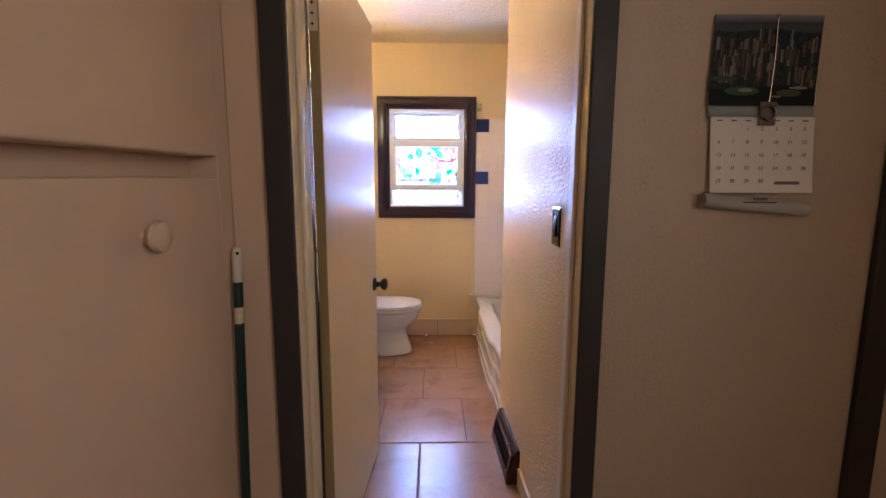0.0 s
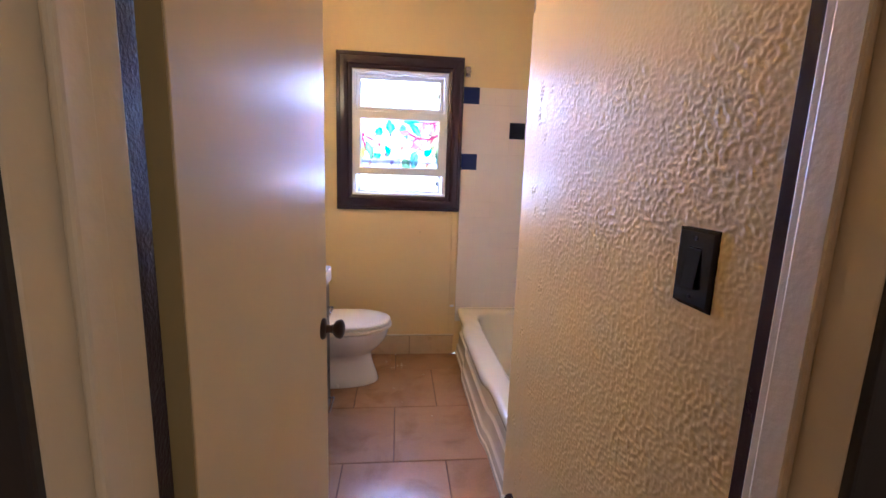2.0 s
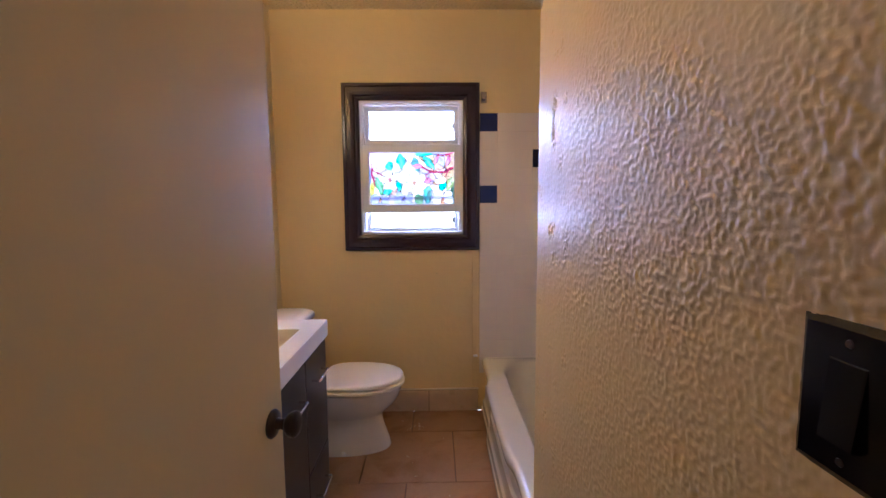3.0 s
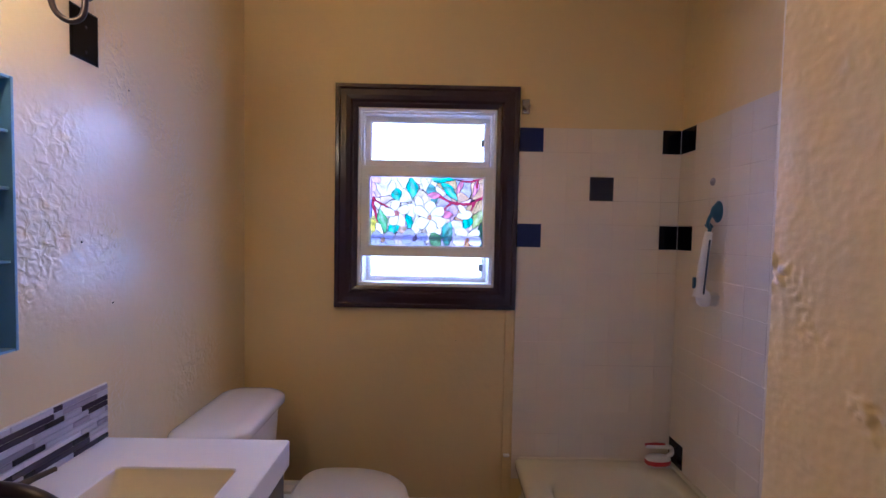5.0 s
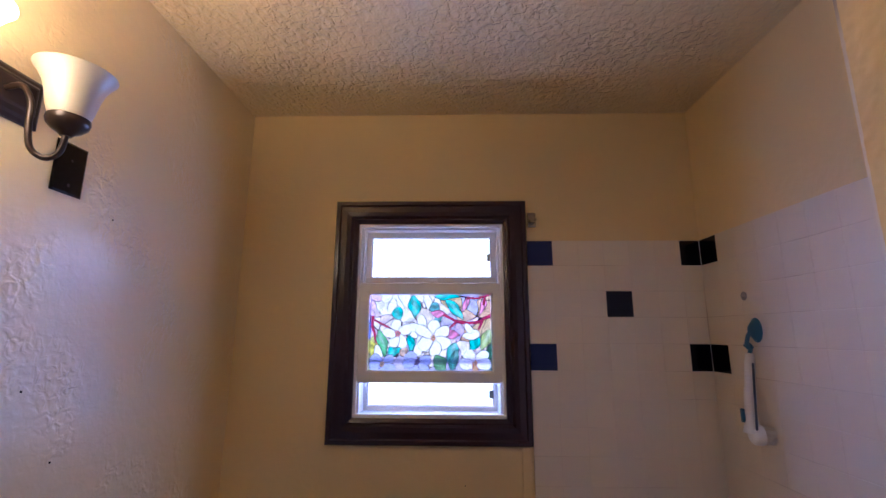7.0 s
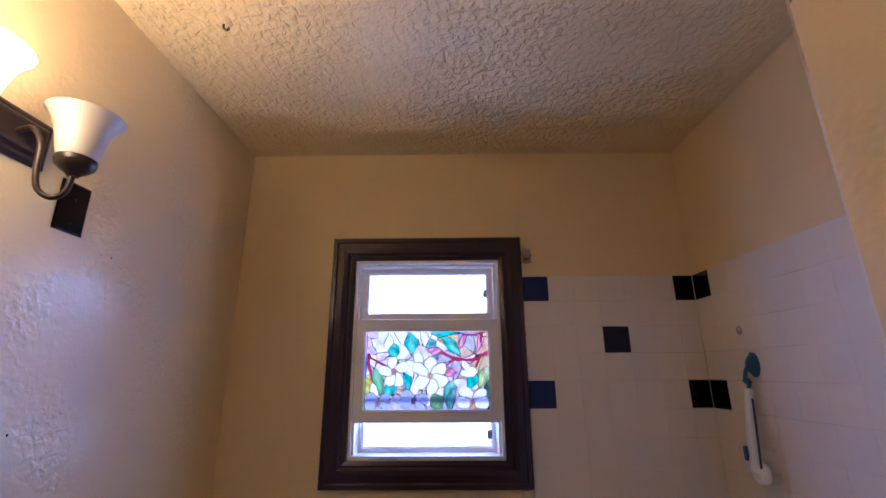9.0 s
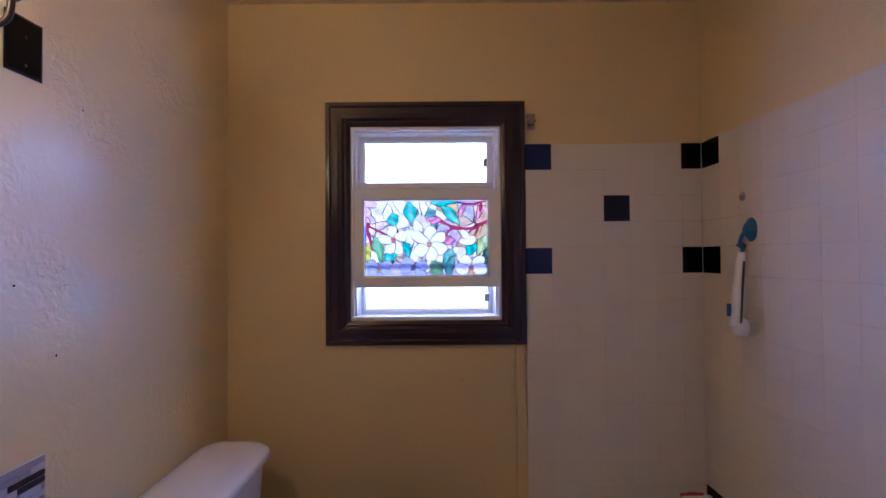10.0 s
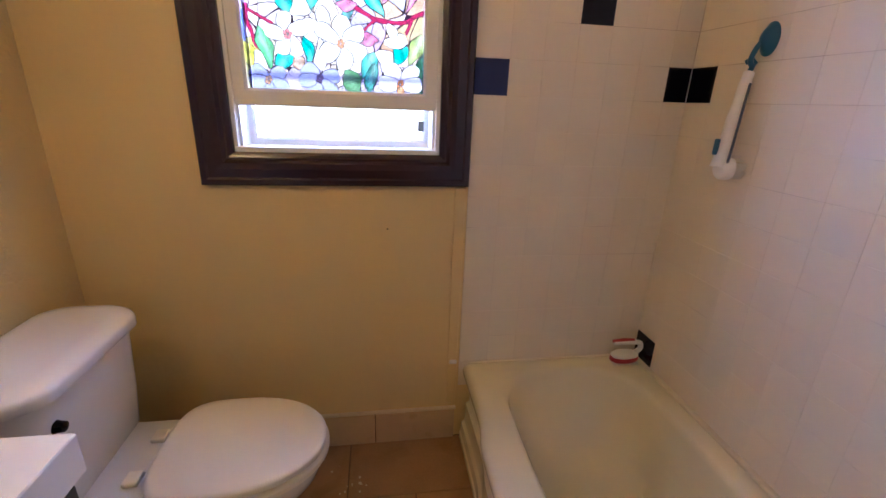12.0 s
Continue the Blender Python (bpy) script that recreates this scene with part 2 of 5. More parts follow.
M_print = material("dark printing ink", (0.14, 0.12, 0.12), 0.7, vary=0.1)
M_steel = material("dull steel clip", (0.14, 0.12, 0.10), 0.35, metal=0.9, vary=0.1, vscale=40)
M_caulk = material("yellowed caulk", (0.72, 0.63, 0.46), 0.6, vary=0.1, vscale=20)


def shade_material(name, glow):
    """Alabaster glass: a milky shade, and the one with the burning bulb gives off light."""
    m = material(name, (0.56, 0.49, 0.38), 0.3, vary=0.05, vscale=18)
    b = m.node_tree.nodes["Principled BSDF"]
    b.inputs["Subsurface Weight"].default_value = 0.3
    b.inputs["Subsurface Radius"].default_value = (0.02, 0.015, 0.01)
    if glow:
        b.inputs["Emission Color"].default_value = (1.0, 0.73, 0.42, 1)
        b.inputs["Emission Strength"].default_value = glow
    return m


M_shade = shade_material("alabaster glass", 0)
M_shade_lit = shade_material("glowing alabaster glass", 33.0)


def glass_material():
    m = bpy.data.materials.new("window glass")
    m.use_nodes = True
    N, L = m.node_tree.nodes, m.node_tree.links
    N.remove(N["Principled BSDF"])
    t, g, mix, fr = N.new("ShaderNodeBsdfTransparent"), N.new("ShaderNodeBsdfGlossy"), N.new("ShaderNodeMixShader"), N.new("ShaderNodeFresnel")
    t.inputs["Color"].default_value = (0.93, 0.96, 0.96, 1)
    g.inputs["Roughness"].default_value = 0.03
    L.new(fr.outputs[0], mix.inputs[0])
    L.new(t.outputs[0], mix.inputs[1])
    L.new(g.outputs[0], mix.inputs[2])
    L.new(mix.outputs[0], N["Material Output"].inputs["Surface"])
    return m


def film_material():
    """Printed stained-glass film: a tinted, see-through sheet."""
    m = bpy.data.materials.new("stained-glass film")
    m.use_nodes = True
    N, L = m.node_tree.nodes, m.node_tree.links
    N.remove(N["Principled BSDF"])
    a = N.new("ShaderNodeVertexColor")
    a.layer_name = "print"
    t = N.new("ShaderNodeBsdfTransparent")
    d = N.new("ShaderNodeBsdfDiffuse")
    add = N.new("ShaderNodeMixShader")
    add.inputs[0].default_value = 0.12
    L.new(a.outputs["Color"], t.inputs["Color"])
    L.new(a.outputs["Color"], d.inputs["Color"])
    L.new(t.outputs[0], add.inputs[1])
    L.new(d.outputs[0], add.inputs[2])
    L.new(add.outputs[0], N["Material Output"].inputs["Surface"])
    return m


def glow_material(name, colour, strength):
    m = bpy.data.materials.new(name)
    m.use_nodes = True
    b = m.node_tree.nodes["Principled BSDF"]
    b.inputs["Base Color"].default_value = (*colour, 1)
    b.inputs["Emission Color"].default_value = (*colour, 1)
    b.inputs["Emission Strength"].default_value = strength
    return m


M_glass = glass_material()
M_film = film_material()
M_backdrop = glow_material("bright overcast distance", (0.85, 0.92, 1.0), 4.0)

# ---- the shell ----
WX0, WX1, WZ0, WZ1 = -0.262, 0.376, 1.135, 1.972     # hole for the window
bm = box(XW - 0.12, WX0, YN, YN + 0.13, 0, ZC)
box(WX1, XE + 0.12, YN, YN + 0.13, 0, ZC, bm=bm)
box(WX0, WX1, YN, YN + 0.13, 0, WZ0, bm=bm)
box(WX0, WX1, YN, YN + 0.13, WZ1, ZC, bm=bm)
wall_north = structure("wall_north", bm, M_wall, "cream painted plaster wall with a window above the tub", "wall")

# west wall with a niche
NY0, NY1, NZ0, NZ1 = 2.24, 2.664, 1.142, 1.72
bm = box(XW - 0.12, XW, YB - 0.14, NY0, 0, ZC)
box(XW - 0.12, XW, NY1, YN, 0, ZC, bm=bm)
box(XW - 0.12, XW, NY0, NY1, 0, NZ0, bm=bm)
box(XW - 0.12, XW, NY0, NY1, NZ1, ZC, bm=bm)
box(XW - 0.14, XW - 0.122, NY0 - 0.05, NY1 + 0.05, NZ0 - 0.05, NZ1 + 0.05, bm=bm)
wall_west = structure("wall_west", bm, M_wall_west, "cream semi-gloss plaster wall with rough patches", "wall")
wall_east = structure("wall_east", box(XE, XE + 0.12, YB + 0.001, YN, 0, ZC), M_wall, "cream painted wall above white tub tiles", "wall")

# closet block whose side carries the light switch; its far end closes the tub
YE = 2.19
bm = prism([(switch_wall_x(YB), YB), (XE, YB), (XE, YE), (switch_wall_x(YE), YE)], 0, ZC)
wall_switch = structure("wall_switch", bm, M_wall_rough, "cream wall with glossy knockdown texture", "wall")


def plaster_relief():
    """The hand-worked skin of the switch wall: soft knocked-down blobs, about two millimetres high."""
    ys = np.linspace(YB + 0.033, YE + 0.0175, 420)
    zs = np.linspace(0.0, ZC, 1040)
    co = np.empty((len(zs), len(ys), 3))
    for j, z in enumerate(zs):
        for i, y in enumerate(ys):
            wy, wz = y + 0.007 * noise.noise((y * 26, z * 26, 51.0)), z + 0.007 * noise.noise((y * 26, z * 26, 71.0))
            n = 0.8 * noise.noise((wy * 92, wz * 104, 2.0)) + 0.6 * noise.noise((wy * 185, wz * 170, 9.0)) + 0.3 * noise.noise((wy * 30, wz * 28, 13.0))
            patch_h = 0.78 + 0.5 * noise.noise((y * 7, z * 7, 5.0))
            crease = max(0.0, 1 - 4.5 * abs(noise.noise((y * 62, z * 55, 17.0))))
            worked = 1 / (1 + math.exp((y - 1.93) / 0.06))
            chips = max(0.0, noise.noise((y * 20, z * 17, 31.0)) - 0.20) * 2.2
            h = 0.00078 * (worked * patch_h + (1 - worked) * (2.4 * chips + 0.30)) * (0.85 * math.tanh(4.2 * (n - 0.10)) + 0.35 * crease)
            h += 0.0007 * (1 - worked) * noise.noise((y * 24, z * 9, 3.0)) + 0.00016 * noise.noise((y * 170, z * 160, 41.0))
            if y > YE and z > 1.835:
                h -= 0.02
            co[j, i] = (switch_wall_x(min(y, YE)) - 0.0022 - h, y, z)
    nu = len(ys)
    k = (np.arange(len(zs) - 1)[:, None] * nu + np.arange(nu - 1)[None, :])
    quads = np.stack((k, k + nu, k + nu + 1, k + 1), -1).reshape(-1, 4)
    me = bpy.data.meshes.new("plaster_relief")
    me.from_pydata(co.reshape(-1, 3).tolist(), [], quads.tolist())
    me.polygons.foreach_set("use_smooth", [True] * len(me.polygons))
    me.materials.append(M_wall_rough)
    ob = new("plaster_relief", me)
    ob.parent = wall_switch
    return ob


plaster_relief()
# built-out end up to the tile's height
bm = prism([(switch_wall_x(YE) - 0.0005, YE + 0.0005), (XE, YE + 0.0005), (XE, YE + 0.018), (switch_wall_x(YE) - 0.0005, YE + 0.018)], 0, 1.835)
structure("trim_tub_end", bm, M_wall_rough, "plastered edge of the tiled tub end", "trim")

# door wall
bm = box(XW - 0.12, JL - 0.02, YH, YB, 0, ZC)
box(JR + 0.02, 1.6, YH, YB, 0, ZC, bm=bm)
box(JL - 0.02, JR + 0.02, YH, YB, 2.05, ZC, bm=bm)
structure("wall_south", bm, M_hall, "beige painted hall wall with fine texture", "wall")
structure("ceiling", box(XW - 0.12, XE + 0.12, YH + 0.001, YN + 0.13, ZC, ZC + 0.1), M_ceiling, "cream ceiling with knockdown texture", "ceiling")

# hall
HX0, HX1, HY0 = -0.95, 1.60, -1.50
structure("floor_hall", box(HX0, HX1, HY0, YB + 0.02, -0.1, -0.002), M_hall_floor, "worn brown wooden hall floor", "floor")
structure("ceiling_hall", box(HX0 - 0.1, HX1 + 0.1, HY0 - 0.1, YH, ZC - 0.05, ZC + 0.1), M_hall, "beige painted hall ceiling", "ceiling")
# unseen opening added in this wall for the fill lamp to shine through
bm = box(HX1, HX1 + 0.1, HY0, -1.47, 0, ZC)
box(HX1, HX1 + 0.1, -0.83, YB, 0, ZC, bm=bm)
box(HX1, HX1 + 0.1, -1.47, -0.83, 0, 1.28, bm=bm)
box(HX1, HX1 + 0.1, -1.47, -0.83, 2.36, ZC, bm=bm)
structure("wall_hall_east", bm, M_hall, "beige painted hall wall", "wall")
structure("wall_hall_south", box(HX0 - 0.1, HX1 + 0.1, HY0 - 0.1, HY0, 0, ZC), M_hall, "beige painted hall wall", "wall")
structure("wall_hall_west", box(HX0 - 0.1, HX0, HY0, YH, 0, ZC), M_hall, "beige painted hall wall", "wall")

# jambs, stops and casings
bm = box(JL - 0.02, JL, YH - 0.012, 1.238, 0, 2.03, 0.003)
box(JR, JR + 0.02, YH - 0.012, YB + 0.006, 0, 2.03, 0.003, bm=bm)
box(JL, JR, YH - 0.012, YB + 0.012, 2.03, 2.05, 0.003, bm=bm)
box(JL, JL + 0.012, YH + 0.035, YH + 0.075, 0, 2.03, 0.004, bm=bm)
box(JR - 0.012, JR, YH + 0.035, YH + 0.075, 0, 2.03, 0.004, bm=bm)
structure("door_frame", bm, M_jamb, "cream painted door jamb with a stop bead", "door frame")
for sx0, sx1 in ((JL - 0.068, JL - 0.002), (JR + 0.002, JR + 0.063)):
    structure("trim_hall_casing", box(sx0, sx1, YH - 0.022, YH - 0.001, 0, 2.10, 0.004), M_dark, "charcoal painted door casing", "trim")
structure("trim_hall_casing", box(JL - 0.072, JR + 0.063, YH - 0.022, YH - 0.001, 2.101, 2.17, 0.004), M_dark, "charcoal painted door casing", "trim")
structure("trim_hall_casing", box(1.285, 1.36, YH - 0.022, YH - 0.001, 0, 2.10, 0.004), M_dark, "charcoal painted casing of the next door", "trim")
structure("trim_hall_filler", box(-0.388, JL - 0.069, YH - 0.006, YH - 0.0005, 0, 2.44, 0.002), M_cabinet, "beige painted filler board beside the cabinet", "trim")
structure("trim_bath_casing", box(JR + 0.0065, switch_wall_x(1.2) + 0.0005, YB + 0.0065, 1.221, 0, 2.05, 0.001), M_brown, "dark brown painted casing edge", "trim")
structure("trim_bath_casing", box(JL - 0.075, JL - 0.006, 1.2385, 1.291, 0, 2.05, 0.004), M_brown_rough, "lumpy dark brown painted casing", "trim")

# ---- window ----
backdrop = structure("backdrop", box(-6, 6, 9.0, 9.1, -4, 8), M_backdrop, "overcast daylight beyond the window", "backdrop")
window = thing("window_1", (0.057, YN, 1.06), "brown-cased white vinyl sash window with stained-glass film, half open", "window", "", "structure")
CX0, CX1, CZ0, CZ1 = -0.360, 0.476, 1.056, 2.073


def mitre(x0, x1, z0, z1, prof, bm=None):
    """A mitred frame; prof: (distance inwards from the outer edge, distance out of the wall)."""
    loops = [[(x0 + d, YN - p, z0 + d), (x1 - d, YN - p, z0 + d), (x1 - d, YN - p, z1 - d), (x0 + d, YN - p, z1 - d)] for d, p in prof]
    return loft(loops, False, False, bm)


casing = part("casing", mitre(CX0, CX1, CZ0, CZ1, ((0, 0), (0, 0.020), (0.004, 0.024), (0.018, 0.024), (0.024, 0.019), (0.05, 0.021), (0.068, 0.019), (0.078, 0.010), (0.084, 0.011), (0.092, 0.008), (0.100, 0.004), (0.101, -0.045))), M_brown, window, "dark brown moulded casing")
FX0, FX1, FZ0, FZ1 = CX0 + 0.101, CX1 - 0.101, CZ0 + 0.086, CZ1 - 0.101
part("frame", mitre(FX0, FX1, FZ0, FZ1, ((0, -0.012), (0, -0.004), (0.012, -0.004), (0.014, -0.020), (0.022, -0.020), (0.024, -0.045), (0.028, -0.060), (0.028, -0.12), (0, -0.12))), M_vinyl, window)
# lower sill of the vinyl frame
part("sill", box(FX0 + 0.002, FX1 - 0.002, YN + 0.001, YN + 0.09, FZ0 + 0.002, FZ0 + 0.03, 0.004), M_vinyl, window)


def sash(name, x0, x1, z0, z1, y, bar, depth):
    loops = []
    for d, p in ((0, depth), (0, 0.003), (0.003, 0), (bar - 0.008, 0), (bar - 0.004, 0.004), (bar, 0.006), (bar, depth)):
        loops.append([(x0 + d, y + p, z0 + d), (x1 - d, y + p, z0 + d), (x1 - d, y + p, z1 - d), (x0 + d, y + p, z1 - d)])
    return part(name, loft(loops, False, False), M_vinyl, window)


upper = sash("upper_sash", FX0 + 0.024, FX1 - 0.024, 1.715, FZ1 - 0.024, YN + 0.055, 0.030, 0.03)
lower = sash("lower_sash", FX0 + 0.004, FX1 - 0.004, 1.293, 1.712, YN + 0.012, 0.050, 0.03)
outer = sash("outer_sash", FX0 + 0.024, FX1 - 0.024, FZ0 + 0.028, 1.75, YN + 0.082, 0.026, 0.02)
part("meeting_rail", box(FX0 + 0.03, FX1 - 0.03, YN + 0.02, YN + 0.055, 1.714, 1.74, 0.004), M_vinyl, window)
part("sash_lock", box(0.03, 0.09, YN + 0.008, YN + 0.03, 1.713, 1.728, 0.004), M_vinyl, window, "white sash lock")
for x0, x1, z0, z1, y, par in ((FX0 + 0.05, FX1 - 0.05, 1.74, 1.92, YN + 0.072, upper), (FX0 + 0.05, FX1 - 0.05, 1.17, 1.73, YN + 0.093, outer)):
    pane = part("pane", box(x0, x1, y, y + 0.004, z0, z1), M_glass, par)
    pane.visible_shadow = False
for z in (1.815, 1.225):
    part("latch", box(FX1 - 0.066, FX1 - 0.046, YN + 0.060, YN + 0.07, z, z + 0.035, 0.002), M_grey_paper, window, "grey sash latch")


def film_print(u, v):
    """The colour of the floral print; u to the right and v down, both from 0 to 1. Numpy arrays."""
    rng = np.random.RandomState(7)
    w = 1.56
    X, Y = u * w, v
    X = X + 0.010 * np.sin(13 * Y + 2.0) + 0.006 * np.sin(31 * Y + 17 * X)
    Y = Y + 0.010 * np.sin(12 * X + 1.0) + 0.006 * np.sin(27 * X - 19 * Y)
    wash = 0.5 + 0.25 * np.sin(9.1 * X + 4 * np.sin(5.3 * Y)) + 0.25 * np.sin(11.7 * Y + 3 * np.sin(7.9 * X + 1.3))
    wash2 = 0.5 + 0.25 * np.sin(21 * X + 3 * np.sin(17 * Y)) + 0.25 * np.sin(25 * Y - 2 * np.sin(19 * X))
    ink = np.array((0.11, 0.06, 0.12))

    # ground of leaded cells: pale on the window side of the tree, ochre and violet towards the trunk
    cells = rng.rand(64, 2) * (w, 1)
    d = np.sqrt((X[..., None] - cells[:, 0]) ** 2 + (Y[..., None] - cells[:, 1]) ** 2)
    order = np.argsort(d, axis=-1)[..., :2]
    d1, d2 = np.take_along_axis(d, order[..., :1], -1)[..., 0], np.take_along_axis(d, order[..., 1:], -1)[..., 0]
    pale = np.array(((0.98, 0.90, 0.94), (0.96, 0.82, 0.88), (0.99, 0.95, 0.95), (0.93, 0.80, 0.90), (0.97, 0.86, 0.80)))
    deep = np.array(((0.80, 0.62, 0.42), (0.72, 0.56, 0.78), (0.86, 0.70, 0.78), (0.66, 0.62, 0.80), (0.84, 0.60, 0.48)))
    pick = rng.randint(0, 5, 64)
    trunk = (cells[:, 0] / w > 0.62) & (cells[:, 1] < 0.62)
    tones = np.where(trunk[:, None], deep[pick], pale[pick])
    tones = np.where((cells[:, 1] > 0.80)[:, None], np.array((0.70, 0.62, 0.80)), tones)
    tones = np.where(((cells[:, 0] / w < 0.10) & (cells[:, 1] > 0.5))[:, None], np.array((0.78, 0.74, 0.30)), tones)
    col = tones[order[..., 0]].copy()
    col = col * (0.84 + 0.22 * wash2)[..., None] + (1 - col) * (0.25 * wash)[..., None]
    col[(d2 - d1) < 0.007] = ink
    col[(u > 0.955) & (v > 0.5)] = (0.10, 0.16, 0.14)
    col[(u < 0.025) & (v > 0.25) & (v < 0.7)] = (0.35, 0.42, 0.75)

    def lens_shape(px, py, ang, length, width, tone, taper=0.35, blunt=1.0):
        """A leaf or petal about a point, lying along ang, outlined in dark lead."""
        a = radians(ang)
        dx, dy = X - px * w, Y - py
        sa, ta = dx * math.cos(a) + dy * math.sin(a), -dx * math.sin(a) + dy * math.cos(a)
        q = sa / length
        h = width * np.clip(1 - np.abs(q) ** (2 * blunt), 0, 1) ** (0.5 if blunt > 1 else 1.0) * (1 - taper * q)
        e = np.abs(ta) - h
        col[(np.abs(q) < 1.03) & (e < 0.006)] = ink
        inside = (np.abs(q) < 0.975) & (e < -0.002)
        return inside, q, ta / width

    def leaf(px, py, ang, length, width, tone):
        inside, q, t = lens_shape(px, py, ang, length, width, tone)
        light = (0.34 * wash * np.clip(1 - np.abs(t) * 1.4, 0, 1) + 0.18 * wash2 * wash)[..., None]
        shade = (0.82 + 0.18 * np.sin(5 * q + 3 * t) + 0.12 * wash2)[..., None]
        col[inside] = (np.array(tone) * shade * (1 - light) + light)[inside]

    def petal(px, py, ang, length, width, tone):
        inside, q, t = lens_shape(px, py, ang, length, width, tone, -0.22, 1.15)
        tint = (0.20 * wash * np.clip(0.3 - q, 0, 1))[..., None]
        col[inside] = (np.array(tone) * (1 - tint) + np.array((0.95, 0.72, 0.88)) * tint)[inside]

    def flower(px, py, r, width, angles, tone, heart):
        for a in angles:
            petal(px + 0.60 * r * math.cos(radians(a)) / w, py + 0.60 * r * math.sin(radians(a)), a, 0.52 * r, width, tone)
        for k in range(5):
            e = np.hypot(X - px * w - 0.022 * math.cos(1.26 * k), Y - py - 0.024 * math.sin(1.26 * k))
            col[e < 0.017] = ink
            col[e < 0.012] = heart

    def branch(pts, width, tone):
        for (ax, ay), (bx, by) in zip(pts, pts[1:]):
            ax, bx = ax * w, bx * w
            k = np.clip(((X - ax) * (bx - ax) + (Y - ay) * (by - ay)) / ((bx - ax) ** 2 + (by - ay) ** 2), 0, 1)
            e = np.hypot(X - ax - k * (bx - ax), Y - ay - k * (by - ay))
            col[e < width + 0.004] = ink
            col[e < width] = np.array(tone)

    teal, green, red, dusk = (0.03, 0.68, 0.64), (0.22, 0.66, 0.36), (0.62, 0.08, 0.24), (0.30, 0.60, 0.64)
    white, lilac, rose = (1.0, 0.98, 1.0), (0.60, 0.62, 0.86), (0.92, 0.42, 0.66)
    # large pale petals along the top edge
    for px, py, ang, length, width in ((0.24, 0.11, 80, 0.13, 0.075), (0.19, 0.16, 110, 0.10, 0.05), (0.30, 0.08, 60, 0.12, 0.07), (0.42, 0.06, 20, 0.08, 0.05), (0.48, 0.09, 85, 0.11, 0.045), (0.55, 0.12, 110, 0.11, 0.045)):
        petal(px, py, ang, length, width, white)
    for px, py, ang, length, width in ((0.05, 0.07, 10, 0.09, 0.045), (0.02, 0.16, 60, 0.08, 0.05), (0.015, 0.29, 80, 0.07, 0.05)):
        petal(px, py, ang, length, width, (0.92, 0.72, 0.86))
    for px, py, ang, length, width, tone in (
            (0.37, 0.19, 85, 0.145, 0.075, teal), (0.235, 0.265, 78, 0.10, 0.065, teal), (0.645, 0.045, 2, 0.17, 0.048, teal),
            (0.695, 0.22, 50, 0.17, 0.055, teal), (0.535, 0.19, 60, 0.085, 0.06, dusk), (0.565, 0.33, 100, 0.11, 0.045, dusk),
            (0.78, 0.15, 112, 0.12, 0.032, rose), (0.915, 0.17, 108, 0.14, 0.032, rose), (0.565, 0.265, 12, 0.10, 0.042, rose),
            (0.68, 0.54, 8, 0.085, 0.05, rose), (0.94, 0.60, 118, 0.14, 0.07, (0.56, 0.66, 0.30))):
        leaf(px, py, ang, length, width, tone)
    branch(((0.035, 0.33), (0.05, 0.46), (0.075, 0.64)), 0.014, red)
    branch(((0.04, 0.36), (0.10, 0.385), (0.17, 0.43)), 0.011, red)
    branch(((0.61, 0.29), (0.70, 0.365), (0.80, 0.39), (0.90, 0.355), (0.99, 0.28)), 0.015, red)
    branch(((0.715, 0.375), (0.65, 0.49)), 0.011, red)
    branch(((0.915, 0.35), (0.895, 0.45)), 0.013, red)
    branch(((0.80, 0.07), (0.98, 0.035)), 0.010, red)
    branch(((0.95, 0.04), (0.92, 0.14)), 0.011, red)
    for px, py, ang, length, width, tone in (
            (0.12, 0.65, 78, 0.175, 0.060, green), (0.205, 0.74, 130, 0.12, 0.065, teal), (0.345, 0.66, 88, 0.15, 0.042, teal),
            (0.67, 0.755, 115, 0.13, 0.060, (0.16, 0.60, 0.58)), (0.845, 0.64, 118, 0.12, 0.060, teal), (0.59, 0.90, 60, 0.13, 0.075, (0.24, 0.46, 0.28)),
            (0.69, 0.87, 100, 0.13, 0.055, (0.12, 0.42, 0.40)), (0.965, 0.80, 95, 0.14, 0.055, (0.10, 0.28, 0.20)), (0.03, 0.72, 70, 0.12, 0.06, (0.86, 0.82, 0.22)),
            (0.29, 0.76, 60, 0.08, 0.05, (0.80, 0.58, 0.50))):
        leaf(px, py, ang, length, width, tone)
    for px, py, ang, length, width in ((0.38, 0.49, 20, 0.12, 0.085), (0.435, 0.37, 75, 0.085, 0.055), (0.41, 0.68, 100, 0.14, 0.05), (0.085, 0.76, 70, 0.09, 0.05), (0.83, 0.53, -12, 0.11, 0.055), (0.81, 0.45, 60, 0.06, 0.04), (0.45, 0.53, 60, 0.07, 0.05)):
        petal(px, py, ang, length, width, white)
    flower(0.245, 0.52, 0.165, 0.062, (-98, -22, 68, 118, 188), white, (0.90, 0.45, 0.48))
    flower(0.525, 0.565, 0.205, 0.072, (-82, -28, 30, 84, 142, 212), white, (0.95, 0.60, 0.42))
    flower(0.13, 0.905, 0.15, 0.062, (-150, -40, 20, 90, 165), lilac, (0.75, 0.55, 0.45))
    flower(0.405, 0.885, 0.16, 0.062, (-145, -20, 45, 110, 170), lilac, (0.30, 0.22, 0.40))
    flower(0.86, 0.89, 0.175, 0.072, (-128, -48, 5, 175), (0.96, 0.93, 1.0), (0.85, 0.45, 0.25))
    leaf(0.865, 0.955, 90, 0.05, 0.03, (0.85, 0.48, 0.25))
    # darkening along the foot, put into the colour for the rail showing behind
    band = np.exp(-((v - 0.865) / 0.034) ** 2)[..., None]
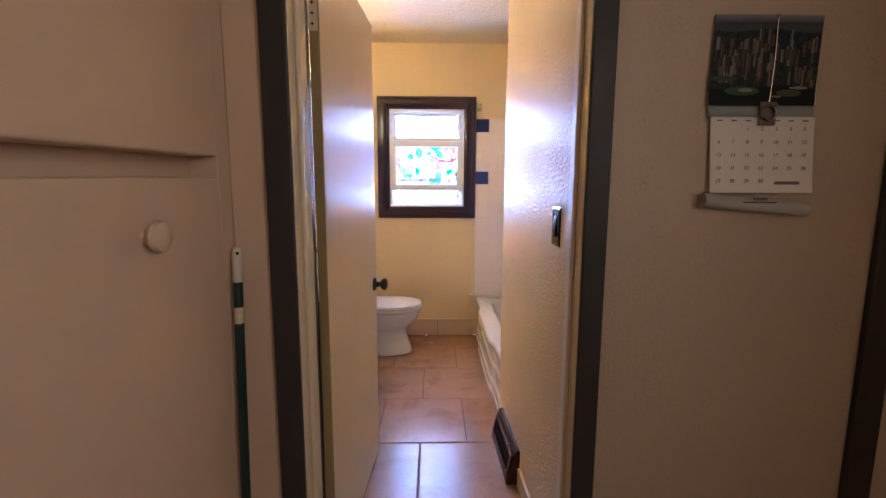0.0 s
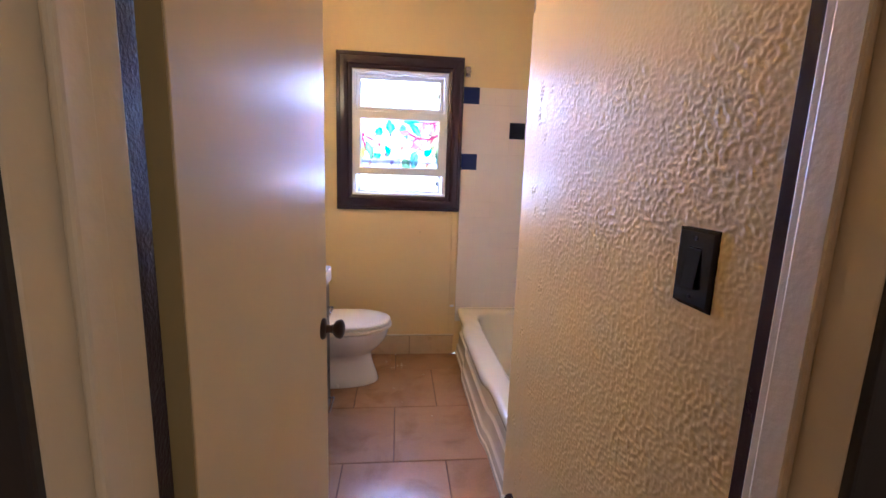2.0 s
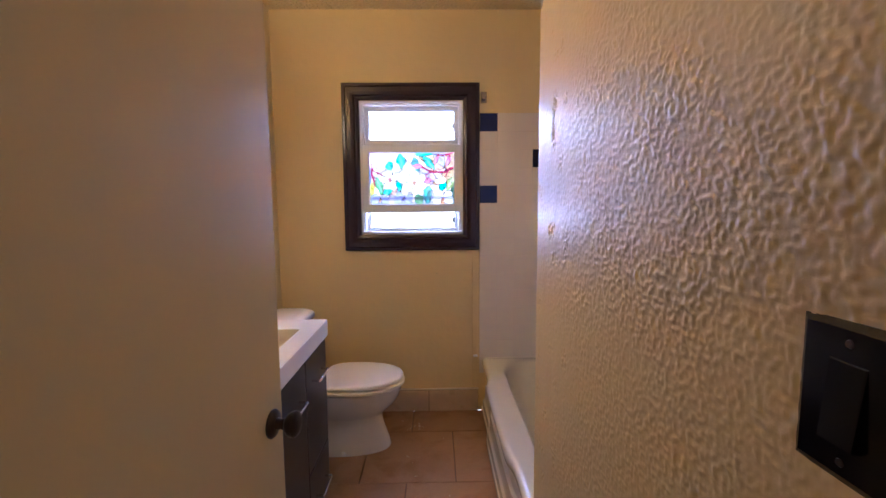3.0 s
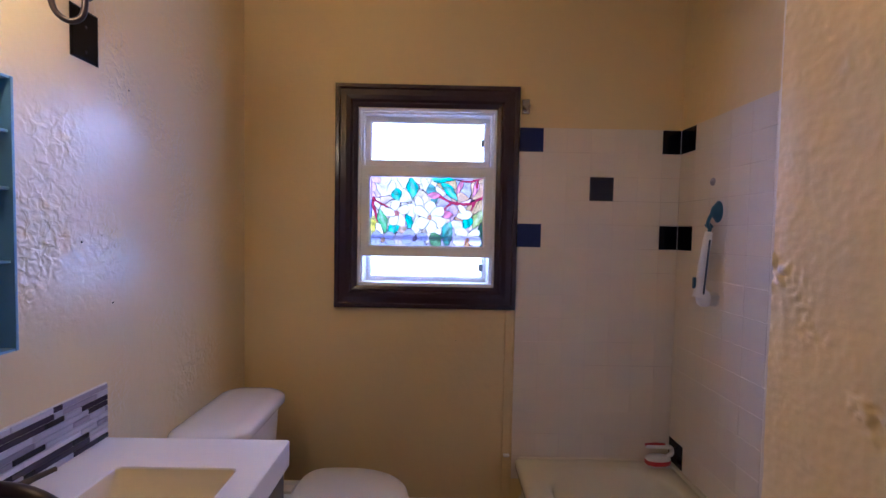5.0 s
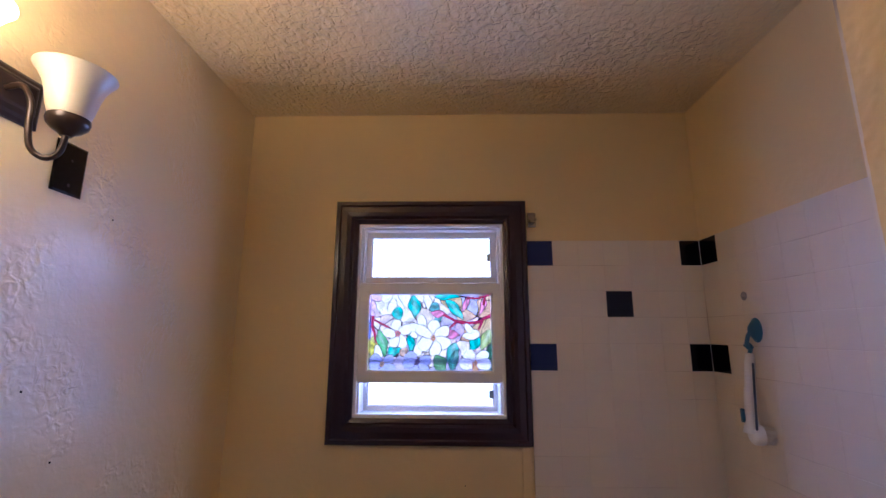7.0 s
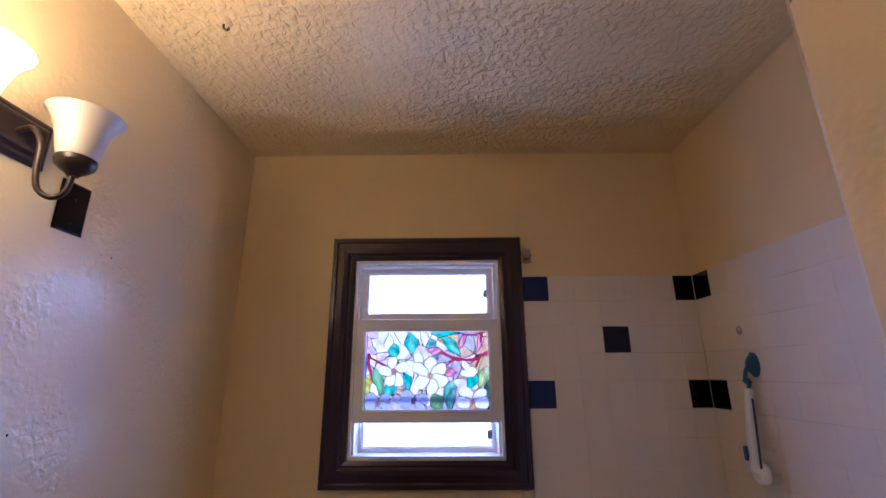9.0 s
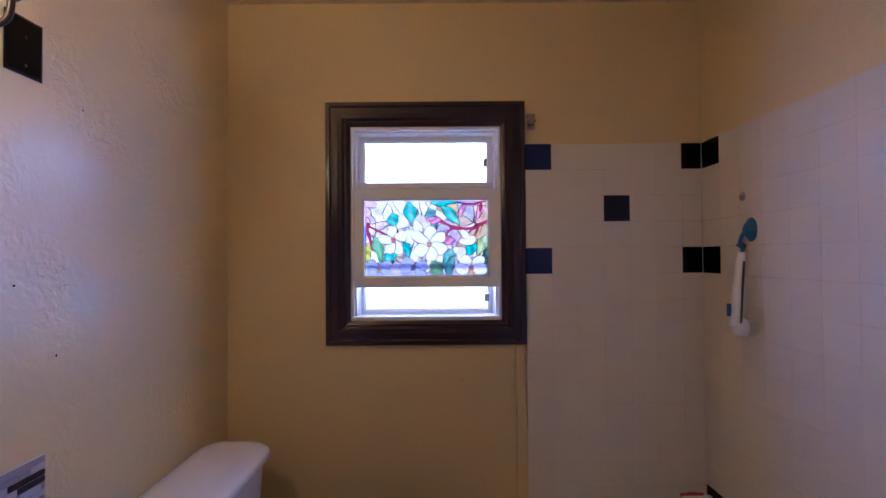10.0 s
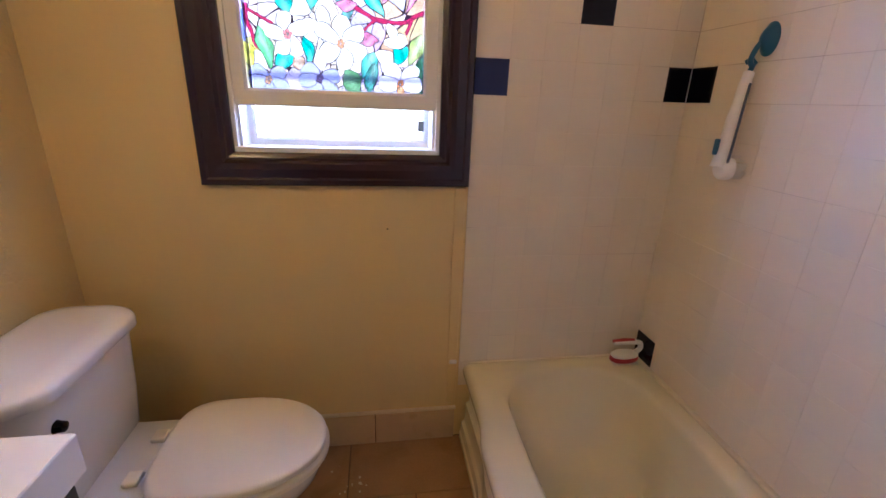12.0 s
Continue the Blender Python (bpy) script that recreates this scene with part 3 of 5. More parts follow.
    return col * (1 - band * np.array((0.46, 0.46, 0.28)))


def stained_film():
    """A fine sheet on the lower sash, coloured by the print."""
    nu, nv = 420, 268
    x0, x1, z0, z1, y = -0.212, 0.328, 1.336, 1.670, YN + 0.026
    us, vs = np.linspace(0, 1, nu + 1), np.linspace(0, 1, nv + 1)
    gu, gv = np.meshgrid(us, vs)
    co = np.stack((x0 + gu * (x1 - x0), np.full_like(gu, y), z1 - gv * (z1 - z0)), -1).reshape(-1, 3)
    i = np.arange(nv)[:, None] * (nu + 1) + np.arange(nu)[None, :]
    quads = np.stack((i, i + 1, i + nu + 2, i + nu + 1), -1).reshape(-1, 4)
    me = bpy.data.meshes.new("stained_film")
    me.from_pydata((co - np.array(ORG[window])).tolist(), [], quads.tolist())
    attr = me.color_attributes.new("print", "FLOAT_COLOR", "POINT")
    rgba = np.concatenate((film_print(gu, gv).reshape(-1, 3) ** 1.5 * np.array((1.04, 1.0, 1.04)) * FILM, np.ones((co.shape[0], 1))), 1)
    attr.data.foreach_set("color", rgba.astype(np.float32).ravel())
    me.materials.append(M_film)
    ob = new("stained_film", me)
    ob.parent = lower
    return tagged(ob, "floral stained-glass film in pink, white and teal")


FILM = 0.37
stained_film()

# ---- door ----
door = thing("door_1", (-0.196, 1.262, 0.0), "ivory painted flush door standing open into the bathroom", "door", "", "structure")
dvec = Vector((0.044, 0.727, 0)).normalized()
dnrm = Vector((-dvec.y, dvec.x, 0))
DW, DT, DZ = 0.729, 0.030, 2.005


def door_box(s0, s1, n0, n1, z0, z1, bevel=0.0):
    b = box(s0, s1, n0, n1, z0, z1, bevel)
    for v in b.verts:
        v.co = Vector((-0.196, 1.262, 0)) + dvec * v.co.x + dnrm * v.co.y + Vector((0, 0, v.co.z))
    return b


part("leaf", door_box(0.002, DW, 0, DT, 0.015, DZ, 0.002), M_door, door)
part("hinge_edge", door_box(-0.0015, 0.0019, 0.001, DT - 0.001, 0.016, DZ - 0.001), M_olive, door, "olive-brown hinge edge")
for z in (0.22, 1.775):
    h = part("hinge", door_box(-0.004, -0.0016, 0.004, DT, z - 0.045, z + 0.045, 0.0008), M_jamb, door, "painted-over butt hinge")
    for k in range(3):
        p = Vector((-0.196, 1.262, 0)) + dvec * -0.0042 + dnrm * 0.018 + Vector((0, 0, z - 0.028 + 0.028 * k))
        part("screw", lathe(p, -dvec, ((0, 0.004), (0.001, 0.004), (0.0015, 0.002)), 10), M_bronze, h)
for side in (-1, 1):
    base = Vector((-0.196, 1.262, 0.862)) + dvec * (DW - 0.054) + (dnrm * DT if side > 0 else Vector((0, 0, 0)))
    axis = dnrm if side > 0 else -dnrm
    k = part("door_handle", lathe(base, axis, ((0.0, 0.030), (0.004, 0.031), (0.009, 0.027), (0.012, 0.013), (0.022, 0.011), (0.030, 0.013), (0.036, 0.022), (0.044, 0.027), (0.052, 0.028), (0.058, 0.024), (0.062, 0.014), (0.063, 0.004)), 28), M_bronze, door, "dark bronze round knob", True)
part("latch_plate", door_box(DW, DW + 0.0012, 0.006, DT - 0.006, 0.83, 0.894), M_nickel, door, "worn latch plate")

# ---- toilet ----
TY = 3.33
toilet = thing("toilet", (-0.35, TY, 0), "white two-piece toilet with closed lid on the tiled floor", "toilet")
rows = ((0.0, -0.52, -0.060, 0.118), (0.012, -0.52, -0.056, 0.121), (0.05, -0.51, -0.066, 0.112), (0.10, -0.50, -0.084, 0.104), (0.15, -0.50, -0.099, 0.100), (0.185, -0.50, -0.103, 0.104), (0.205, -0.50, -0.090, 0.120), (0.23, -0.50, -0.062, 0.140), (0.26, -0.49, -0.032, 0.158), (0.295, -0.48, -0.009, 0.171), (0.33, -0.47, 0.003, 0.179), (0.354, -0.47, 0.005, 0.181), (0.360, -0.465, -0.006, 0.170))
bowl = part("bowl", loft([egg(xb, xf, TY, hy, z) for z, xb, xf, hy in rows]), M_porcelain, toilet, "white porcelain bowl", True)
part("deck", loft([rrect(-0.70, -0.40, TY - h, TY + h, 0.03, z) for z, h in ((0.18, 0.09), (0.28, 0.12), (0.34, 0.15), (0.365, 0.155), (0.372, 0.150))]), M_porcelain, toilet, "", True)
part("seat", loft([egg(-0.415 + d, 0.024 - d, TY, 0.192 - d, z, 48, 3.6, 0.40) for d, z in ((0.034, 0.3602), (0.022, 0.3645), (0.004, 0.3655), (0.0, 0.368), (0.0, 0.381), (0.003, 0.3842), (0.012, 0.3858), (0.030, 0.3860))]), M_seat, toilet, "white plastic seat ring", True)
part("lid", loft([egg(-0.420 + d, 0.018 - d, TY, 0.186 - d, z, 48, 3.8, 0.40) for d, z in ((0.030, 0.3910), (0.012, 0.3912), (0.003, 0.3925), (0.0, 0.395), (0.0, 0.406), (0.003, 0.4105), (0.012, 0.4140), (0.04, 0.4162), (0.10, 0.4175))]), M_seat, toilet, "white closed lid", True)
for dx, dy in ((-0.07, 0.10), (-0.07, -0.10), (-0.30, 0.12), (-0.30, -0.12)):
    part("bumper", box(dx - 0.012, dx + 0.012, TY + dy - 0.006, TY + dy + 0.006, 0.3840, 0.3920), M_seat, toilet)
for s in (-1, 1):
    part("seat_hinge", box(-0.478, -0.44, TY + s * 0.075 - 0.022, TY + s * 0.075 + 0.022, 0.372, 0.387, 0.005, 3), M_seat, toilet)
tank = part("tank", loft([rrect(-0.770, -0.528 - d, 3.11 + e, 3.545 - e, 0.055, z, 8) for z, d, e in ((0.355, 0.035, 0.035), (0.38, 0.022, 0.02), (0.50, 0.014, 0.012), (0.67, 0.006, 0.002), (0.700, 0.006, 0.002))]), M_porcelain, toilet, "white porcelain tank", True)


def tank_lid(d, z):
    pts = rrect(-0.772 + d, -0.527 - d, 3.092 + d, 3.565 - d, 0.080 - 0.62 * d, z, 10)
    return [(x + 0.042 * (1 - ((y - 3.328) / 0.237) ** 2) * min(max((x + 0.75) / 0.18, 0), 1), y, z) for x, y, z in pts]


part("tank_lid", loft([tank_lid(d, z) for d, z in ((0.010, 0.6970), (0.002, 0.6980), (0.0, 0.7020), (0.0, 0.7200), (0.002, 0.7255), (0.007, 0.7300), (0.020, 0.7360), (0.038, 0.7400), (0.055, 0.7420))]), M_porcelain, tank, "white tank lid", True)
part("flush_lever", lathe((-0.548, 3.185, 0.615), (1, 0, 0), ((0, 0.017), (0.008, 0.018), (0.014, 0.014), (0.03, 0.012), (0.034, 0.004)), 20), M_black, tank, "black flush knob", True)
for s in (-1, 1):
    part("bolt_cap", lathe((-0.30, TY + s * 0.117, 0.012), (0, 0, 1), ((0, 0.014), (0.010, 0.012), (0.016, 0.005)), 16), M_porcelain, toilet, "", True)

# ---- bathtub ----
tub = thing("bathtub", (0.86, 2.97, 0), "almond enamelled alcove bathtub with a wavy moulded apron", "bathtub")
BX0, BX1, BY0, BY1, BZ = 0.494, XE - 0.008, YE + 0.02, YN - 0.008, 0.352


def swell(y):
    """How far the tub's front bulges at y, from 0 to 1."""
    a = 1 / (1 + math.exp((y - 3.36) / 0.022))
    b = 1 / (1 + math.exp((2.62 - y) / 0.022))
    return a * b


def tub_loop(x0, x1, y0, y1, r, z, bulge):
    pts = rrect(x0, x1, y0, y1, r, z, 10)
    # put more points along the two long sides
    out = []
    n = len(pts)
    for i in range(n):
        out.append(pts[i])
        a, b = Vector(pts[i]), Vector(pts[(i + 1) % n])
        if i % 11 == 10:
            for k in range(1, 48):
                out.append(tuple(a.lerp(b, k / 48)))
    mid = (x0 + x1) / 2
    return [(x - (0.6 * bulge * swell(y) if x < mid else 0), y, z - (0.010 * swell(y) if x < mid else 0)) for x, y, z in out]


loops = [tub_loop(BX0 + 0.012, BX1, BY0, BY1, 0.008, BZ - 0.055, 0.030), tub_loop(BX0 + 0.003, BX1, BY0, BY1, 0.008, BZ - 0.045, 0.034),
         tub_loop(BX0, BX1, BY0, BY1, 0.008, BZ - 0.025, 0.036), tub_loop(BX0 + 0.004, BX1, BY0, BY1, 0.008, BZ - 0.010, 0.036),
         tub_loop(BX0 + 0.014, BX1, BY0, BY1, 0.008, BZ - 0.002, 0.034), tub_loop(BX0 + 0.03, BX1 - 0.006, BY0 + 0.01, BY1 - 0.006, 0.01, BZ, 0.028),
         tub_loop(BX0 + 0.100, BX1 - 0.070, BY0 + 0.07, BY1 - 0.055, 0.19, BZ, 0.004), tub_loop(BX0 + 0.112, BX1 - 0.080, BY0 + 0.08, BY1 - 0.065, 0.19, BZ - 0.006, 0.002),
         tub_loop(BX0 + 0.120, BX1 - 0.088, BY0 + 0.09, BY1 - 0.075, 0.185, BZ - 0.024, 0), tub_loop(BX0 + 0.135, BX1 - 0.105, BY0 + 0.10, BY1 - 0.12, 0.18, BZ - 0.14, 0),
         tub_loop(BX0 + 0.155, BX1 - 0.125, BY0 + 0.12, BY1 - 0.20, 0.17, BZ - 0.25, 0), tub_loop(BX0 + 0.185, BX1 - 0.155, BY0 + 0.15, BY1 - 0.25, 0.15, BZ - 0.29, 0),
         tub_loop(BX0 + 0.24, BX1 - 0.21, BY0 + 0.21, BY1 - 0.31, 0.11, BZ - 0.302, 0)]
part("basin", loft(loops, False, True), M_tub, tub, "almond enamel basin and rim", True)
prof = ((0.0, 0.0), (0.024, 0.0), (0.030, 0.006), (0.072, 0.008), (0.080, 0.018), (0.086, 0.020), (0.120, 0.022), (0.165, 0.022), (0.175, 0.034), (0.180, 0.036), (BZ - 0.050, 0.040))
ys = [BY0 + (BY1 - BY0) * i / 90 for i in range(91)]
loops = [[(BX0 + dx - 0.018 * swell(y), y, z) for y in ys] for z, dx in prof]
part("apron", loft(loops, False, False, None, False), M_tub, tub, "moulded tub apron with wavy ridges", True)
part("caulk_bead", box(BX0 + 0.02, BX1 - 0.01, BY1 - 0.006, BY1 + 0.006, BZ - 0.003, BZ + 0.006, 0.002), M_caulk, tub, "yellowed caulk bead")
part("caulk_bead", box(BX1 - 0.016, BX1 + 0.004, BY0, BY1 - 0.007, BZ - 0.003, BZ + 0.012, 0.004), M_caulk, tub, "yellowed caulk bead")

# ---- vanity ----
VY0, VY1, VX1, VZ = 1.995, 2.885, -0.300, 0.767
vanity = thing("vanity_cabinet", (-0.54, 2.44, 0), "dark espresso vanity cabinet with chrome pulls", "cabinet")
part("body", box(XW + 0.003, VX1 - 0.004, VY0, VY1, 0.09, VZ, 0.002), M_espresso, vanity)
for y in (VY0 + 0.03, VY1 - 0.03):
    for x in (XW + 0.035, VX1 - 0.035):
        part("foot", loft([rrect(x - h, x + h, y - h, y + h, 0.006, z) for z, h in ((0.0, 0.022), (0.03, 0.024), (0.09, 0.030))]), M_espresso, vanity)


def pull(y0, y1, z, parent):
    x = VX1 + 0.014
    p = part("handle", tube(((x, y0, z), (x + 0.028, y0, z), (x + 0.031, y0 + 0.004, z), (x + 0.031, y1 - 0.004, z), (x + 0.028, y1, z), (x, y1, z)), 0.0045, 8), M_chrome, parent, "square chrome pull")
    return p


for name, y0, y1, z0, z1, hz in (("door", 2.005, 2.292, 0.10, 0.755, 0.64), ("door", 2.298, 2.586, 0.10, 0.755, 0.64), ("drawer", 2.592, 2.879, 0.305, 0.755, 0.65), ("drawer", 2.592, 2.879, 0.10, 0.299, 0.17)):
    front = part(name, box(VX1 - 0.0035, VX1 + 0.014, y0, y1, z0, z1, 0.0025), M_espresso, vanity)
    mid = (y0 + y1) / 2
    pull(mid - 0.065, mid + 0.065, hz, front)

# worktop with its basin
top = thing("countertop", (-0.53, 2.44, VZ), "white cultured-marble vanity top with a square cream basin", "countertop")
TX0, TX1, TY0, TY1, TZ = XW + 0.003, -0.277, 1.985, 2.897, 0.837
SX0, SX1, SY0, SY1 = -0.640, -0.350, 2.125, 2.755
loops = [rrect(TX0, TX1, TY0, TY1, 0.004, VZ + 0.001), rrect(TX0, TX1, TY0, TY1, 0.004, TZ - 0.003), rrect(TX0 + 0.002, TX1 - 0.002, TY0 + 0.002, TY1 - 0.002, 0.004, TZ),
         rrect(SX0, SX1, SY0, SY1, 0.012, TZ), rrect(SX0 + 0.003, SX1 - 0.003, SY0 + 0.003, SY1 - 0.003, 0.012, TZ - 0.003)]
slab = part("slab", loft(loops, True, False), M_counter, top)
loops = [rrect(SX0 + 0.003, SX1 - 0.003, SY0 + 0.003, SY1 - 0.003, 0.012, TZ - 0.003), rrect(SX0 + 0.010, SX1 - 0.012, SY0 + 0.012, SY1 - 0.02, 0.02, TZ - 0.04),
         rrect(SX0 + 0.02, SX1 - 0.03, SY0 + 0.03, SY1 - 0.05, 0.03, TZ - 0.056), rrect(SX0 + 0.06, SX1 - 0.08, SY0 + 0.09, SY1 - 0.12, 0.03, TZ - 0.066)]
part("basin", loft(loops, False, True), M_basin, top, "cream rectangular basin", True)
part("drain", lathe((-0.50, 2.44, TZ - 0.0655), (0, 0, 1), ((0, 0.022), (0.002, 0.022), (0.003, 0.016)), 20), M_bronze, top, "bronze drain")

# faucet
faucet = thing("faucet", (-0.69, 2.465, TZ), "oil-rubbed bronze widespread faucet on the worktop", "faucet")
part("spout_base", lathe((-0.69, 2.465, TZ), (0, 0, 1), ((0, 0.026), (0.006, 0.026), (0.012, 0.018), (0.06, 0.015), (0.075, 0.014)), 20), M_bronze, faucet, "", True)
part("spout", tube(curve_points(((-0.69, 2.465, TZ + 0.06), (-0.685, 2.465, TZ + 0.100), (-0.65, 2.465, TZ + 0.122), (-0.58, 2.465, TZ + 0.118), (-0.51, 2.465, TZ + 0.088))), [0.014] * 20 + [0.0135] * 8 + [0.013, 0.012, 0.012, 0.012, 0.012], 14), M_bronze, faucet, "curved bronze spout", True)
for s in (-1, 1):
    y = 2.465 + s * 0.12
    h = part("tap_handle", lathe((-0.715, y, TZ), (0, 0, 1), ((0, 0.025), (0.006, 0.025), (0.012, 0.016), (0.035, 0.013), (0.045, 0.018), (0.055, 0.017), (0.060, 0.006)), 18), M_bronze, faucet, "", True)
    part("lever", tube(((-0.715, y, TZ + 0.05), (-0.70, y + s * 0.02, TZ + 0.056), (-0.68, y + s * 0.055, TZ + 0.060)), [0.008, 0.007, 0.005], 10), M_bronze, h)

# ---- wall niche ----
niche = thing("wall_niche", (XW - 0.06, 2.446, NZ0), "dusty blue painted recessed wall niche with shelves", "shelf")
part("back", box(XW - 0.119, XW - 0.113, NY0, NY1, NZ0, NZ1), M_blue_paint, niche)
for y in (NY0, NY1 - 0.006):
    part("side_panel", box(XW - 0.112, XW + 0.002, y, y + 0.006, NZ0, NZ1, 0.001), M_blue_paint, niche)
for z in (NZ0, NZ1 - 0.006):
    part("end_panel", box(XW - 0.112, XW + 0.001, NY0 + 0.0065, NY1 - 0.0065, z, z + 0.006, 0.001), M_blue_paint, niche)
for z in (1.336, 1.490, 1.609):
    part("shelf", box(XW - 0.110, XW - 0.004, NY0 + 0.007, NY1 - 0.007, z - 0.006, z, 0.001), M_blue_paint, niche)

# ---- vanity light ----
light = thing("vanity_light", (XW, 2.44, 1.93), "bronze three-arm vanity light with alabaster bell shades, one bulb burning", "wall lamp")
part("back_plate", loft([[(XW + p, y, z) for y, z in ((2.15 + d, 1.935 + d), (2.745 - d, 1.935 + d), (2.745 - d, 2.045 - d), (2.15 + d, 2.045 - d))] for d, p in ((0, 0.001), (0, 0.008), (0.008, 0.014), (0.016, 0.016), (0.024, 0.024), (0.03, 0.026))]), M_bronze, light, "dark bronze bar")
for i, y in enumerate((2.685, 2.46, 2.235)):
    arm = part("arm", tube(curve_points(((XW + 0.02, y - 0.03, 1.985), (XW + 0.06, y - 0.032, 1.990), (XW + 0.082, y - 0.03, 1.955), (XW + 0.086, y - 0.028, 1.90), (XW + 0.092, y - 0.022, 1.858), (XW + 0.112, y - 0.010, 1.842), (XW + 0.132, y - 0.001, 1.858), (XW + 0.138, y, 1.90))), 0.006, 10), M_bronze, light, "", True)
    part("cup", lathe((XW + 0.138, y, 1.893), (0, 0, 1), ((0, 0.010), (0.006, 0.015), (0.012, 0.025), (0.022, 0.035), (0.032, 0.038), (0.040, 0.037), (0.041, 0.030)), 28), M_bronze, arm, "", True)
    lit = i == 1
    part("shade", lathe((XW + 0.138, y, 1.934), (0, 0, 1), [(s_ * 0.9, r_ * 0.76) for s_, r_ in ((0, 0.034), (0.001, 0.046), (0.02, 0.053), (0.05, 0.060), (0.08, 0.070), (0.102, 0.084), (0.112, 0.093), (0.114, 0.095), (0.113, 0.092), (0.10, 0.080), (0.08, 0.066), (0.05, 0.056), (0.02, 0.049), (0.006, 0.040))], 40, None, False, False), M_shade_lit if lit else M_shade, light, "glowing alabaster glass shade" if lit else "unlit alabaster glass shade", True)

# ---- switch and blank plate ----
outlet = thing("blank_plate", (XW, 2.846, 1.875), "black jumbo blank cover plate on the wall", "wall plate")
part("plate", loft([[(XW + p, y, z) for y, z in ((2.804 + d, 1.823 + d), (2.888 - d, 1.823 + d), (2.888 - d, 1.950 - d), (2.804 + d, 1.950 - d))] for d, p in ((0, 0.0005), (0, 0.003), (0.005, 0.006))]), M_black, outlet)
for z in (1.845, 1.907):
    part("screw", lathe((XW + 0.006, 2.846, z), (1, 0, 0), ((0, 0.0035), (0.001, 0.003)), 10), M_bronze, outlet)
SWX = switch_wall_x(1.348)
switch = thing("light_switch", (SWX, 1.348, 1.178), "black rocker light switch with a jumbo plate", "light switch")
part("plate", loft([[(SWX - p, y, z) for y, z in ((1.304 + d, 1.117 + d), (1.390 - d, 1.117 + d), (1.390 - d, 1.241 - d), (1.304 + d, 1.241 - d))] for d, p in ((0, -0.002), (0, 0.003), (0.006, 0.0065))]), M_black, switch)
b = loft([[(SWX - 0.0065, 1.332, 1.147), (SWX - 0.0065, 1.362, 1.147), (SWX - 0.0065, 1.362, 1.211), (SWX - 0.0065, 1.332, 1.211)], [(SWX - 0.013, 1.333, 1.148), (SWX - 0.013, 1.361, 1.148), (SWX - 0.0075, 1.361, 1.210), (SWX - 0.0075, 1.333, 1.210)]])
part("rocker", b, M_black, switch)
for z in (1.133, 1.225):
    part("screw", lathe((SWX - 0.0065, 1.347, z), (-1, 0, 0), ((0, 0.0035), (0.001, 0.003)), 10), M_bronze, switch)

# ---- floor register ----
RY0, RY1 = 1.72, 2.10


def reg_x(y, d):
    return switch_wall_x(y) - d


register = thing("floor_register", (0.48, 1.91, 0), "dark brown enamelled baseboard heat register", "register")
b = bmesh.new()
loft([[(reg_x(y, d), y, z) for d, z in ((0.001, 0.004), (0.060, 0.004), (0.056, 0.030), (0.026, 0.155), (0.016, 0.163), (0.001, 0.163))] for y in (RY0, RY1)], True, True, b)
part("body", b, M_register, register)
part("frame", loft([[(reg_x(y, dd + 0.004 + p), y, zz) for y, dd, zz in ((RY0 + d, 0.054 - d * 0.2, 0.034 + d), (RY1 - d, 0.054 - d * 0.2, 0.034 + d), (RY1 - d, 0.030 + d * 0.2, 0.145 - d), (RY0 + d, 0.030 + d * 0.2, 0.145 - d))] for d, p in ((0.010, -0.003), (0.010, 0.003), (0.022, 0.003), (0.022, -0.006))], False, False), M_register, register)
for i in range(13):
    y = RY0 + 0.035 + i * (RY1 - RY0 - 0.07) / 12
    part("louver", loft([[(reg_x(y, dd + p), y + q, z) for q, p in ((-0.002, 0.001), (0.006, 0.006), (0.008, 0.005), (0.001, 0.0))] for dd, z in ((0.052, 0.055), (0.034, 0.125))]), M_black, register)

# ---- tub things ----
for bx, y, bz, s in ((0.503, YN - 0.012, 1.985, -1), (0.532, YE + 0.026, 1.905, 1)):
    rb = thing("rod_bracket", (bx, y, bz), "brushed nickel shower rod bracket without its rod", "bracket", "shower rod brackets")
    part("base", box(bx - 0.017, bx + 0.017, y - 0.003, y + 0.0115 if s < 0 else y + 0.003, bz - 0.030, bz + 0.035, 0.003), M_nickel, rb)
    pts = [(bx + 0.016 * math.sin(a), bz - 0.016 * math.cos(a)) for a in [radians(-100 + 200 * i / 16) for i in range(17)]]
    inner = [(bx + 0.011 * math.sin(a), bz - 0.011 * math.cos(a)) for a in [radians(100 - 200 * i / 16) for i in range(17)]]
    b = bmesh.new()
    plan = pts + inner
    lo = [b.verts.new((x, y + s * 0.003, z)) for x, z in plan]
    hi = [b.verts.new((x, y + s * 0.032, z)) for x, z in plan]
    for i in range(len(plan)):
        b.faces.new((lo[i], lo[(i + 1) % len(plan)], hi[(i + 1) % len(plan)], hi[i]))
    for k in range(16):
        b.faces.new((hi[k], hi[k + 1], hi[32 - k], hi[33 - k]))
    part("cradle", b, M_nickel, rb, "", True)

